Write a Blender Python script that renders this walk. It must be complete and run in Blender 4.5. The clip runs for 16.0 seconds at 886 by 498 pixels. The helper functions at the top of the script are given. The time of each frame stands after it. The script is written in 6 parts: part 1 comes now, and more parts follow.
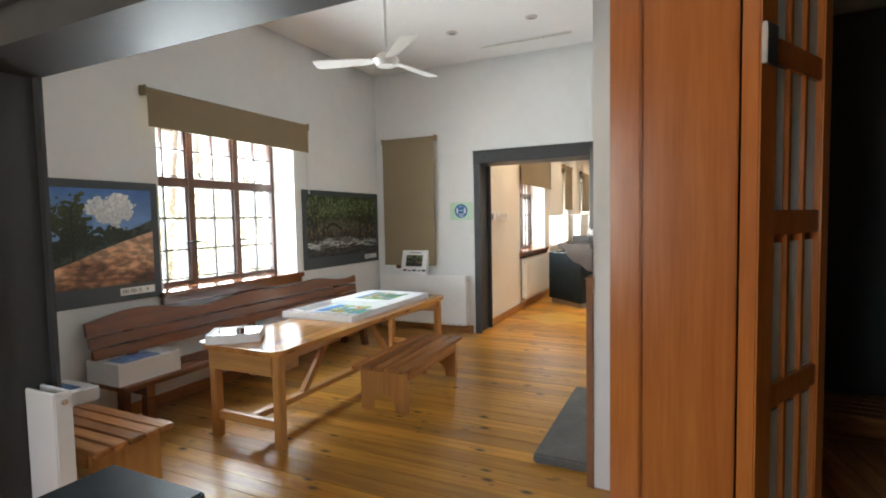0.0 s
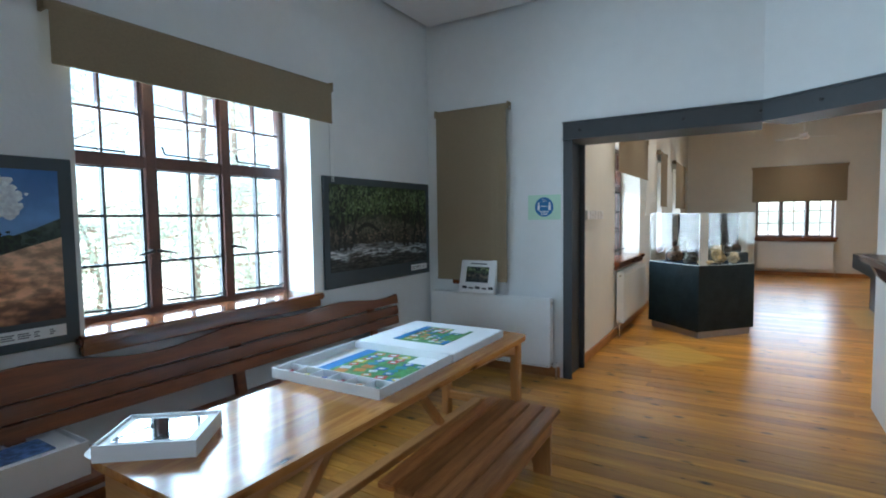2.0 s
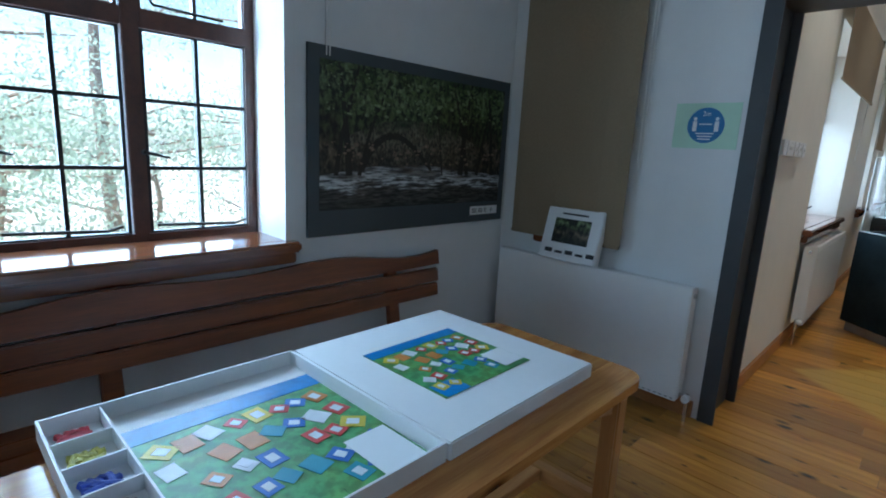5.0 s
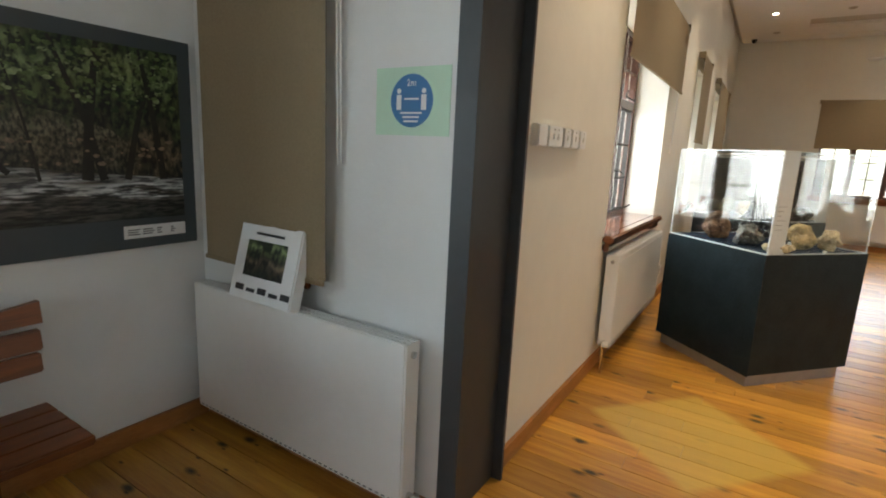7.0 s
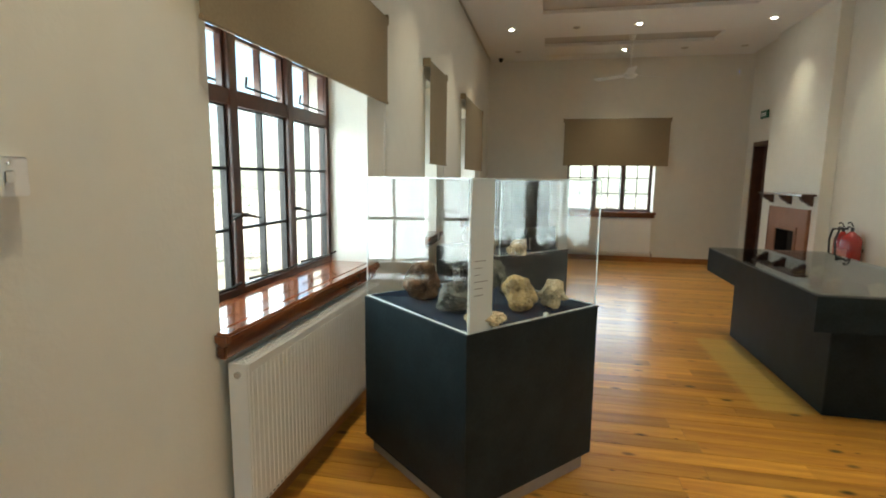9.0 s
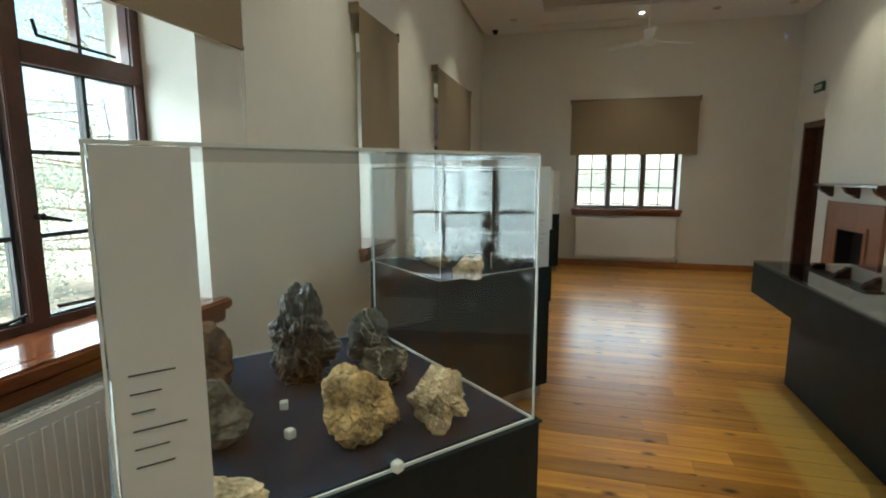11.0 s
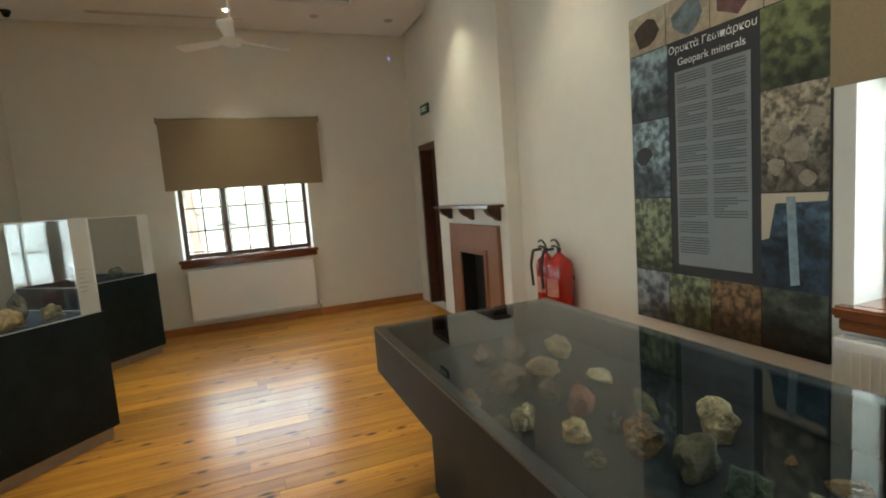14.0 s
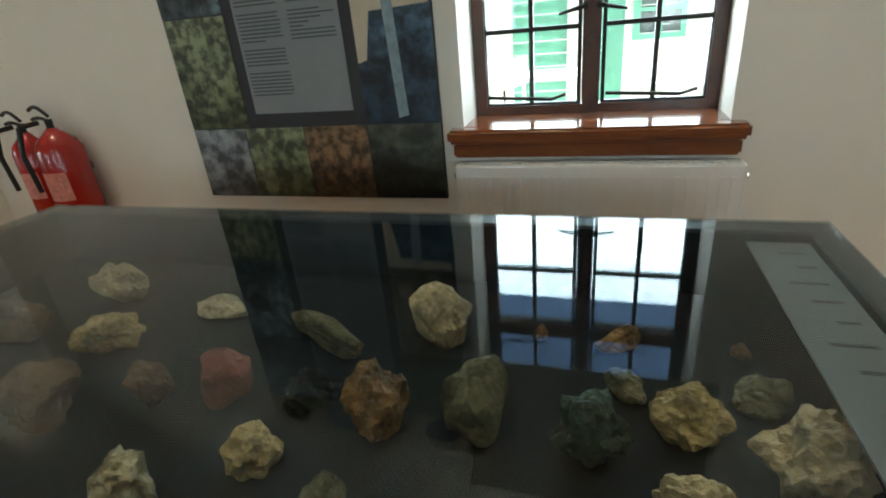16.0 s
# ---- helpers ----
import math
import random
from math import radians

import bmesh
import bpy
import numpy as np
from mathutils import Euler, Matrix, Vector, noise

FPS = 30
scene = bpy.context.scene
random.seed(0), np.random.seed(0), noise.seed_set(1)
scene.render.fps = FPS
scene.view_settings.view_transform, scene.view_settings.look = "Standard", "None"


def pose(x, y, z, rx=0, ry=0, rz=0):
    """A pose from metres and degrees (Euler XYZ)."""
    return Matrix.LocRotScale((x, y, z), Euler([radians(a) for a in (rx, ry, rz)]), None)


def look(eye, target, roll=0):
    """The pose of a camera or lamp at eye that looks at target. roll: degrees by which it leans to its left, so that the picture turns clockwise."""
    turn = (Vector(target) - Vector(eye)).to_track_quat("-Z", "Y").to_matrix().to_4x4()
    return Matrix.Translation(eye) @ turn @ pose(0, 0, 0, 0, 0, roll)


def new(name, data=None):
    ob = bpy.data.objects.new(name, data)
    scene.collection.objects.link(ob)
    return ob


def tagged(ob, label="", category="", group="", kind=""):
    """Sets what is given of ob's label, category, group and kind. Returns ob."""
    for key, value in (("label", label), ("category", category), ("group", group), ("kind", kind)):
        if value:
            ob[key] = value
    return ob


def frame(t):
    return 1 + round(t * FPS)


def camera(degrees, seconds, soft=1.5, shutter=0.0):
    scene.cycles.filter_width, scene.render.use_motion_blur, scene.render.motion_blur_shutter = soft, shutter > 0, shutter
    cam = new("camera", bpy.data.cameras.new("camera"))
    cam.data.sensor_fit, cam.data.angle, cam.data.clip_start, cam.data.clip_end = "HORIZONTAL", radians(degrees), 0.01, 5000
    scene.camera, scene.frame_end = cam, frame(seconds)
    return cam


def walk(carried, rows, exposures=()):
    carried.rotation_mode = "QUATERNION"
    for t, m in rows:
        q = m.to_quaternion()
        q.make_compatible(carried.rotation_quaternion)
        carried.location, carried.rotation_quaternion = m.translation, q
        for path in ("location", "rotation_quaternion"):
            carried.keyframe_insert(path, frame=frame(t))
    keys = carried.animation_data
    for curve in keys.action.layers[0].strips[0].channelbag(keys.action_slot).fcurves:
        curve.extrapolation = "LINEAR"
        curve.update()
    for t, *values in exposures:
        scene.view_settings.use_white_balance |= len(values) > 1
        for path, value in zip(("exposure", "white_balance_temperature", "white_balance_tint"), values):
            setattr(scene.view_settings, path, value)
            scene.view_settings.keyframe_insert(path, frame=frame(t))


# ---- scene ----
cam = camera(82.5, 16.0, soft=1.9)
PATH = [
    (0, (2.345, -5.920, 1.452), (1.486, -4.118, 1.336), -1.1),
    (0.5, (2.176, -5.530, 1.451), (1.204, -3.785, 1.337), -1.3),
    (1, (1.926, -5.134, 1.450), (0.901, -3.421, 1.337), -1.3),
    (1.5, (1.667, -4.809, 1.465), (0.616, -3.112, 1.346), -1.3),
    (2, (1.405, -4.430, 1.472), (0.365, -2.726, 1.349), -0.8),
    (2.5, (1.165, -4.128, 1.447), (0.127, -2.424, 1.320), -0.7),
    (3, (1.005, -3.867, 1.456), (-0.038, -2.166, 1.327), -0.7),
    (3.5, (0.896, -3.545, 1.442), (-0.185, -1.869, 1.289), 0.0),
    (4, (0.784, -3.274, 1.420), (-0.520, -1.786, 1.133), 1.8),
    (6.5, (0.680, -1.883, 1.358), (-0.669, -0.481, 0.893), 3.5),
    (7, (0.850, -1.436, 1.398), (-0.200, 0.223, 1.015), 2.7),
    (7.5, (0.940, -1.026, 1.465), (0.306, 0.841, 1.134), 1.8),
    (8, (1.079, -0.611, 1.483), (0.587, 1.305, 1.185), 1.4),
    (8.5, (1.118, -0.173, 1.473), (0.700, 1.764, 1.198), 0.8),
    (9, (1.194, 0.216, 1.489), (0.790, 2.154, 1.209), 0.7),
    (11.5, (1.586, 1.908, 1.438), (1.075, 3.819, 1.145), -0.1),
    (12, (1.687, 2.131, 1.439), (1.199, 4.050, 1.159), -0.5),
    (12.5, (1.891, 2.312, 1.474), (1.519, 4.260, 1.211), -0.8),
    (13, (1.989, 2.637, 1.462), (1.856, 4.617, 1.215), -1.4),
    (13.5, (2.039, 2.925, 1.471), (2.321, 4.893, 1.254), -2.3),
    (14, (2.230, 3.199, 1.466), (2.946, 5.054, 1.251), -4.3),
    (14.5, (2.358, 3.471, 1.399), (3.502, 5.099, 1.199), -5.4),
    (15, (2.460, 3.704, 1.383), (3.902, 5.033, 0.991), -7.0),
    (15.5, (2.606, 3.868, 1.306), (4.226, 4.903, 0.754), -7.9),
    (16, (2.671, 3.989, 1.274), (4.394, 4.569, 0.439), -5.5),
]
walk(cam, [(t, look(eye, target, roll)) for t, eye, target, roll in PATH], exposures=[(0, 2.75, 7300, 13), (0.6, 2.45, 6300, 7), (1.0, 2.4, 6000, 6), (1.5, 2.3, 5700, 5), (2, 2.02, 5500, 4), (3.5, 1.57, 5200, 3), (6.3, 1.3, 5100, 5), (7.0, 2.15, 6900, 8), (8, 2.2, 6400, 0), (9, 1.9, 6300, -3), (11.5, 1.57, 5900, -6), (12.5, 1.85, 6300, -3), (14.5, 2.05, 6200, -3), (16, 1.75, 6000, -3)])

# ---- light ----
world = bpy.data.worlds.new("world")
scene.world = world
world.use_nodes = True
wn = world.node_tree
sky = wn.nodes.new("ShaderNodeTexSky")
sky.sky_type, sky.sun_disc = "NISHITA", False
sky.sun_elevation, sky.sun_rotation = radians(70), radians(205)
wn.links.new(sky.outputs[0], wn.nodes["Background"].inputs[0])
wn.nodes["Background"].inputs[1].default_value = 0.15
sun = new("sun", bpy.data.lights.new("sun", "SUN"))
sun.data.energy, sun.data.angle, sun.data.color = 5.0, radians(0.5), (1, 0.95, 0.86)
sun.matrix_basis = look((-10 * math.cos(radians(70)) * math.sin(radians(25)), -10 * math.cos(radians(70)) * math.cos(radians(25)), 10 * math.sin(radians(70))), (0, 0, 0))


def window_light(name, eye, target, sx, sy, watts, color=(0.86, 0.94, 1.0)):
    la = bpy.data.lights.new(name, "AREA")
    la.shape, la.size, la.size_y, la.energy, la.color = "RECTANGLE", sx, sy, watts, color
    ob = new(name, la)
    ob.matrix_basis = look(eye, target)
    return ob


window_light("sky_light", (-2.0, -2.43, 1.5), (3, -2.43, 1.6), 1.5, 1.4, 36, (0.70, 0.87, 1.0))
window_light("sky_light", (-0.50, 2.65, 1.45), (3, 2.65, 1.0), 1.5, 1.1, 15)
window_light("sky_light", (-0.50, 5.30, 1.25), (3, 5.30, 1.0), 0.5, 0.7, 3)
window_light("sky_light", (-0.50, 7.72, 1.25), (3, 7.72, 1.0), 1.3, 0.7, 7.5)
window_light("sky_light", (2.27, 10.5, 1.32), (2.27, 5, 0.9), 1.5, 0.8, 10)
window_light("sky_light", (1.0, -8.2, 1.6), (1.6, -4.8, 1.2), 1.3, 1.3, 7)
window_light("sky_light", (5.05, 4.035, 1.35), (1, 4.035, 1.0), 0.9, 0.85, 8.5)


def spot(x, y, z, watts, degrees, color=(1.0, 0.80, 0.52), blend=0.15):
    la = bpy.data.lights.new("spot_light", "SPOT")
    la.energy, la.spot_size, la.spot_blend, la.color, la.shadow_soft_size = watts, radians(degrees), blend, color, 0.02
    ob = new("spot_light", la)
    ob.matrix_basis = look((x, y, z), (x, y + 0.001, 0))


LAMPS = [(x, y) for y in (1.2, 2.85, 4.5, 6.2, 7.85) for x in (0.57, 2.30, 4.08 if y < 6 else 3.95)] + [(2.29, 9.25)]
for lx, ly in LAMPS:
    spot(lx, ly, 3.56, 27 if ly < 2 else 16.5, 84, (1.0, 0.85, 0.64), 0.95)


# ---- materials ----
def mat(name, color, rough=0.6, metal=0.0, var=0.08, scale=6.0, bump=0.0, bump_scale=60.0, spec=0.5, stretch=(1, 1, 1), dark=None, rand=0.0, coat=0.0, sharp=(0.35, 0.68)):
    m = bpy.data.materials.new(name)
    m.use_nodes = True
    nt = m.node_tree
    b = nt.nodes["Principled BSDF"]
    b.inputs["Roughness"].default_value, b.inputs["Metallic"].default_value = rough, metal
    b.inputs["Specular IOR Level"].default_value, b.inputs["Coat Weight"].default_value = spec, coat
    b.inputs["Coat Roughness"].default_value = 0.08
    tc, mp = nt.nodes.new("ShaderNodeTexCoord"), nt.nodes.new("ShaderNodeMapping")
    mp.inputs["Scale"].default_value = stretch
    nt.links.new(tc.outputs["Object"], mp.inputs[0])
    info = nt.nodes.new("ShaderNodeObjectInfo")
    if rand:
        mul = nt.nodes.new("ShaderNodeVectorMath")
        mul.operation = "SCALE"
        mul.inputs[0].default_value = (37.0, 91.0, 53.0)
        nt.links.new(info.outputs["Random"], mul.inputs["Scale"])
        nt.links.new(mul.outputs[0], mp.inputs["Location"])
    big, fine = nt.nodes.new("ShaderNodeTexNoise"), nt.nodes.new("ShaderNodeTexNoise")
    big.inputs["Scale"].default_value, fine.inputs["Scale"].default_value = scale, scale * 7
    big.inputs["Detail"].default_value, fine.inputs["Detail"].default_value = 5, 3
    for n in (big, fine):
        nt.links.new(mp.outputs[0], n.inputs["Vector"])
    mean = nt.nodes.new("ShaderNodeMix")
    mean.inputs[0].default_value = 0.35
    nt.links.new(big.outputs[0], mean.inputs[2])
    nt.links.new(fine.outputs[0], mean.inputs[3])
    ramp = nt.nodes.new("ShaderNodeValToRGB")
    low = dark or tuple(c * (1 - var) for c in color)
    high = color if dark else tuple(min(1, c * (1 + var)) for c in color)
    ramp.color_ramp.elements[0].position, ramp.color_ramp.elements[1].position = sharp
    ramp.color_ramp.elements[0].color, ramp.color_ramp.elements[1].color = (*low, 1), (*high, 1)
    nt.links.new(mean.outputs[0], ramp.inputs[0])
    out = ramp.outputs[0]
    if rand:
        hsv, span = nt.nodes.new("ShaderNodeHueSaturation"), nt.nodes.new("ShaderNodeMapRange")
        span.inputs[3].default_value, span.inputs[4].default_value = 1 - rand, 1 + rand
        nt.links.new(info.outputs["Random"], span.inputs[0])
        nt.links.new(span.outputs[0], hsv.inputs["Value"])
        nt.links.new(out, hsv.inputs["Color"])
        out = hsv.outputs[0]
    nt.links.new(out, b.inputs["Base Color"])
    if bump:
        bn, bt = nt.nodes.new("ShaderNodeBump"), nt.nodes.new("ShaderNodeTexNoise")
        bt.inputs["Scale"].default_value, bt.inputs["Detail"].default_value = bump_scale, 4
        bn.inputs["Strength"].default_value, bn.inputs["Distance"].default_value = bump, 0.01
        nt.links.new(mp.outputs[0], bt.inputs["Vector"])
        nt.links.new(bt.outputs[0], bn.inputs["Height"])
        nt.links.new(bn.outputs[0], b.inputs["Normal"])
    return m


def knotted(m, amount=0.6, scale=(1.6, 9, 9), size=0.10):
    """Dark knots over a wood material."""
    nt = m.node_tree
    b = nt.nodes["Principled BSDF"]
    src = b.inputs["Base Color"].links[0].from_socket
    mp0 = next(n for n in nt.nodes if n.type == "MAPPING")
    tc = next(n for n in nt.nodes if n.type == "TEX_COORD")
    mp = nt.nodes.new("ShaderNodeMapping")
    mp.inputs["Scale"].default_value = scale
    nt.links.new(tc.outputs["Object"], mp.inputs[0])
    if mp0.inputs["Location"].links:
        nt.links.new(mp0.inputs["Location"].links[0].from_socket, mp.inputs["Location"])
    vor = nt.nodes.new("ShaderNodeTexVoronoi")
    vor.inputs["Scale"].default_value = 1.0
    nt.links.new(mp.outputs[0], vor.inputs["Vector"])
    ramp = nt.nodes.new("ShaderNodeValToRGB")
    ramp.color_ramp.elements[0].position, ramp.color_ramp.elements[1].position = size * 0.5, size * 1.5
    ramp.color_ramp.elements[0].color = (1 - amount, (1 - amount) * 0.7, (1 - amount) * 0.5, 1)
    ramp.color_ramp.elements[1].color = (1, 1, 1, 1)
    nt.links.new(vor.outputs["Distance"], ramp.inputs[0])
    mx = nt.nodes.new("ShaderNodeMix")
    mx.data_type, mx.blend_type = "RGBA", "MULTIPLY"
    mx.inputs[0].default_value = 1
    nt.links.new(src, mx.inputs[6])
    nt.links.new(ramp.outputs[0], mx.inputs[7])
    nt.links.new(mx.outputs[2], b.inputs["Base Color"])
    return m


def pale_patched(m, patches):
    """Paler, yellower boards inside soft-edged rectangles: patches of (x, y, turn, half length, half width)."""
    nt = m.node_tree
    b = nt.nodes["Principled BSDF"]
    geo = nt.nodes.new("ShaderNodeNewGeometry")
    total = None
    for x, y, turn, hx, hy in patches:
        sub, rot, sep = nt.nodes.new("ShaderNodeVectorMath"), nt.nodes.new("ShaderNodeVectorRotate"), nt.nodes.new("ShaderNodeSeparateXYZ")
        sub.operation = "SUBTRACT"
        sub.inputs[1].default_value = (x, y, 0)
        rot.rotation_type = "Z_AXIS"
        rot.inputs["Angle"].default_value = -radians(turn)
        nt.links.new(geo.outputs["Position"], sub.inputs[0])
        nt.links.new(sub.outputs[0], rot.inputs["Vector"])
        nt.links.new(rot.outputs[0], sep.inputs[0])
        inside = None
        for axis, half in ((0, hx), (1, hy)):
            ab, lt = nt.nodes.new("ShaderNodeMath"), nt.nodes.new("ShaderNodeMapRange")
            ab.operation = "ABSOLUTE"
            lt.inputs[1].default_value, lt.inputs[2].default_value, lt.inputs[3].default_value, lt.inputs[4].default_value = half - 0.025, half + 0.025, 1.0, 0.0
            nt.links.new(sep.outputs[axis], ab.inputs[0])
            nt.links.new(ab.outputs[0], lt.inputs[0])
            if inside is None:
                inside = lt.outputs[0]
            else:
                mu = nt.nodes.new("ShaderNodeMath")
                mu.operation = "MULTIPLY"
                nt.links.new(inside, mu.inputs[0])
                nt.links.new(lt.outputs[0], mu.inputs[1])
                inside = mu.outputs[0]
        if total is None:
            total = inside
        else:
            ad = nt.nodes.new("ShaderNodeMath")
            nt.links.new(total, ad.inputs[0])
            nt.links.new(inside, ad.inputs[1])
            total = ad.outputs[0]
    mx = nt.nodes.new("ShaderNodeMix")
    mx.data_type = "RGBA"
    mx.inputs[7].default_value = (0.62, 0.42, 0.10, 1)
    half = nt.nodes.new("ShaderNodeMath")
    half.operation = "MULTIPLY"
    half.inputs[1].default_value = 0.7
    nt.links.new(total, half.inputs[0])
    nt.links.new(half.outputs[0], mx.inputs[0])
    nt.links.new(b.inputs["Base Color"].links[0].from_socket, mx.inputs[6])
    nt.links.new(mx.outputs[2], b.inputs["Base Color"])
    return m


def glass(name, tint=(1, 1, 1), rough=0.0):
    m = bpy.data.materials.new(name)
    m.use_nodes = True
    nt = m.node_tree
    nt.nodes.remove(nt.nodes["Principled BSDF"])
    tr, gl, mx = nt.nodes.new("ShaderNodeBsdfTransparent"), nt.nodes.new("ShaderNodeBsdfGlossy"), nt.nodes.new("ShaderNodeMixShader")
    lw, pw, sc = nt.nodes.new("ShaderNodeLayerWeight"), nt.nodes.new("ShaderNodeMath"), nt.nodes.new("ShaderNodeMath")
    pw.operation, sc.operation = "POWER", "MULTIPLY_ADD"
    pw.inputs[1].default_value, sc.inputs[1].default_value, sc.inputs[2].default_value = 5.0, 0.96, 0.04
    lw.inputs["Blend"].default_value = 0.5
    nt.links.new(lw.outputs["Facing"], pw.inputs[0])
    nt.links.new(pw.outputs[0], sc.inputs[0])
    tr.inputs[0].default_value = (*tint, 1)
    gl.inputs["Roughness"].default_value = rough
    nt.links.new(sc.outputs[0], mx.inputs[0])
    nt.links.new(tr.outputs[0], mx.inputs[1])
    nt.links.new(gl.outputs[0], mx.inputs[2])
    nt.links.new(mx.outputs[0], nt.nodes["Material Output"].inputs[0])
    return m


def glow(name, color, strength):
    m = mat(name, color)
    b = m.node_tree.nodes["Principled BSDF"]
    b.inputs["Emission Color"].default_value, b.inputs["Emission Strength"].default_value = (*color, 1), strength
    return m


def photo(name, bands, scale=3.0, wobble=0.35, seed=0.0, detail=8.0, stretch=(1, 1, 1), blotch=0.5):
    """A printed photograph: soft bands of colour from bottom to top, broken up by noise at two scales."""
    m = bpy.data.materials.new(name)
    m.use_nodes = True
    nt = m.node_tree
    b = nt.nodes["Principled BSDF"]
    b.inputs["Roughness"].default_value = 0.45
    tc = nt.nodes.new("ShaderNodeTexCoord")
    sep = nt.nodes.new("ShaderNodeSeparateXYZ")
    nt.links.new(tc.outputs["Generated"], sep.inputs[0])
    mp = nt.nodes.new("ShaderNodeMapping")
    mp.inputs["Location"].default_value = (seed, seed * 1.7, seed * 0.6)
    mp.inputs["Scale"].default_value = stretch
    nt.links.new(tc.outputs["Object"], mp.inputs[0])
    n1, n2 = nt.nodes.new("ShaderNodeTexNoise"), nt.nodes.new("ShaderNodeTexNoise")
    for n, s in ((n1, scale), (n2, scale * 4)):
        n.inputs["Scale"].default_value, n.inputs["Detail"].default_value = s, detail
        nt.links.new(mp.outputs[0], n.inputs["Vector"])
    a = nt.nodes.new("ShaderNodeMath")
    a.operation = "MULTIPLY_ADD"
    a.inputs[1].default_value, a.inputs[2].default_value = wobble * 2, -wobble
    nt.links.new(n1.outputs[0], a.inputs[0])
    s = nt.nodes.new("ShaderNodeMath")
    nt.links.new(a.outputs[0], s.inputs[0])
    nt.links.new(sep.outputs[2], s.inputs[1])
    r = nt.nodes.new("ShaderNodeValToRGB")
    el = r.color_ramp.elements
    while len(el) < len(bands):
        el.new(0.5)
    for e, (p, c) in zip(el, bands):
        e.position, e.color = p, (*c, 1)
    nt.links.new(s.outputs[0], r.inputs[0])
    r2 = nt.nodes.new("ShaderNodeValToRGB")
    r2.color_ramp.elements[0].position, r2.color_ramp.elements[1].position = 0.4, 0.62
    d = 1 - blotch
    r2.color_ramp.elements[0].color, r2.color_ramp.elements[1].color = (d, d, d, 1), (1.25, 1.25, 1.2, 1)
    nt.links.new(n2.outputs[0], r2.inputs[0])
    mx = nt.nodes.new("ShaderNodeMix")
    mx.data_type, mx.blend_type = "RGBA", "MULTIPLY"
    mx.inputs[0].default_value = 1
    nt.links.new(r.outputs[0], mx.inputs[6])
    nt.links.new(r2.outputs[0], mx.inputs[7])
    nt.links.new(mx.outputs[2], b.inputs["Base Color"])
    return m


WALL = mat("white_wall_paint", (0.76, 0.76, 0.75), 0.75, var=0.035, scale=1.3, bump=0.12, bump_scale=45)
CREAM = mat("cream_wall_paint", (0.74, 0.71, 0.64), 0.75, var=0.035, scale=1.3, bump=0.12, bump_scale=45)
CEIL = mat("ceiling_paint", (0.78, 0.78, 0.78), 0.85, var=0.02, scale=1.0)
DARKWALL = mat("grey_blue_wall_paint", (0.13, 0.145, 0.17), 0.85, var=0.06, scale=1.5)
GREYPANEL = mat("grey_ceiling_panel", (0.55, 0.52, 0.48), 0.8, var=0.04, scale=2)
FLOOR = pale_patched(knotted(knotted(mat("varnished_pine_boards", (0.63, 0.325, 0.054), 0.30, scale=2.2, stretch=(0.55, 9, 9), dark=(0.39, 0.155, 0.023), rand=0.28, bump=0.06, bump_scale=14, coat=0.12, sharp=(0.36, 0.68)), 0.96, (4, 8, 8), 0.135), 0.85, (5.3, 12.7, 12.7), 0.075), [(0.70, 1.31, 49, 0.37, 0.37), (2.78, 4.5, 0, 0.17, 0.78)])
FLOOR.node_tree.nodes["Principled BSDF"].inputs["Coat Roughness"].default_value = 0.2
PINE = knotted(mat("oiled_pine", (0.62, 0.33, 0.12), 0.30, scale=2.0, stretch=(14, 0.9, 14), dark=(0.42, 0.185, 0.055), rand=0.12, coat=0.2), 0.55, (9, 2.2, 9), 0.10)
CEDAR = knotted(mat("oiled_cedar_slats", (0.52, 0.235, 0.08), 0.32, scale=2.0, stretch=(14, 0.9, 14), dark=(0.27, 0.095, 0.03), rand=0.32, coat=0.15), 0.5, (9, 2.2, 9), 0.10)
PINEX = knotted(mat("oiled_pine_cross", (0.62, 0.33, 0.12), 0.30, scale=2.0, stretch=(0.9, 14, 14), dark=(0.42, 0.185, 0.055), rand=0.12, coat=0.2), 0.55, (2.2, 9, 9), 0.10)
PINEZ = mat("oiled_pine_upright", (0.58, 0.29, 0.10), 0.35, scale=2.0, stretch=(14, 14, 0.9), dark=(0.42, 0.185, 0.055), rand=0.1)
TABLE = knotted(mat("varnished_table_top", (0.56, 0.27, 0.075), 0.16, scale=2.2, stretch=(13, 0.8, 13), dark=(0.34, 0.13, 0.035), rand=0.35, coat=0.1, spec=0.45), 0.85, (9, 2.6, 9), 0.12)
BROWN = mat("dark_stained_bench_wood", (0.25, 0.078, 0.023), 0.36, scale=2.0, stretch=(12, 0.8, 12), dark=(0.12, 0.036, 0.013), rand=0.12, coat=0.15)
FRAME = mat("brown_window_wood", (0.105, 0.036, 0.019), 0.35, scale=4, stretch=(3, 3, 3), dark=(0.055, 0.019, 0.011), coat=0.2)
SILL = mat("polished_sill_wood", (0.26, 0.085, 0.030), 0.15, scale=3, stretch=(1, 9, 9), dark=(0.13, 0.042, 0.018), coat=0.5)
ORANGE = mat("orange_varnished_door_wood", (0.46, 0.155, 0.036), 0.25, scale=1.6, stretch=(10, 10, 0.6), dark=(0.33, 0.095, 0.020), coat=0.4)
BASE = mat("skirting_wood", (0.45, 0.20, 0.065), 0.35, scale=3, stretch=(2, 2, 9), dark=(0.30, 0.12, 0.035))
STEEL = mat("dark_grey_steel_paint", (0.045, 0.047, 0.050), 0.5, metal=0.1, var=0.12, scale=5)
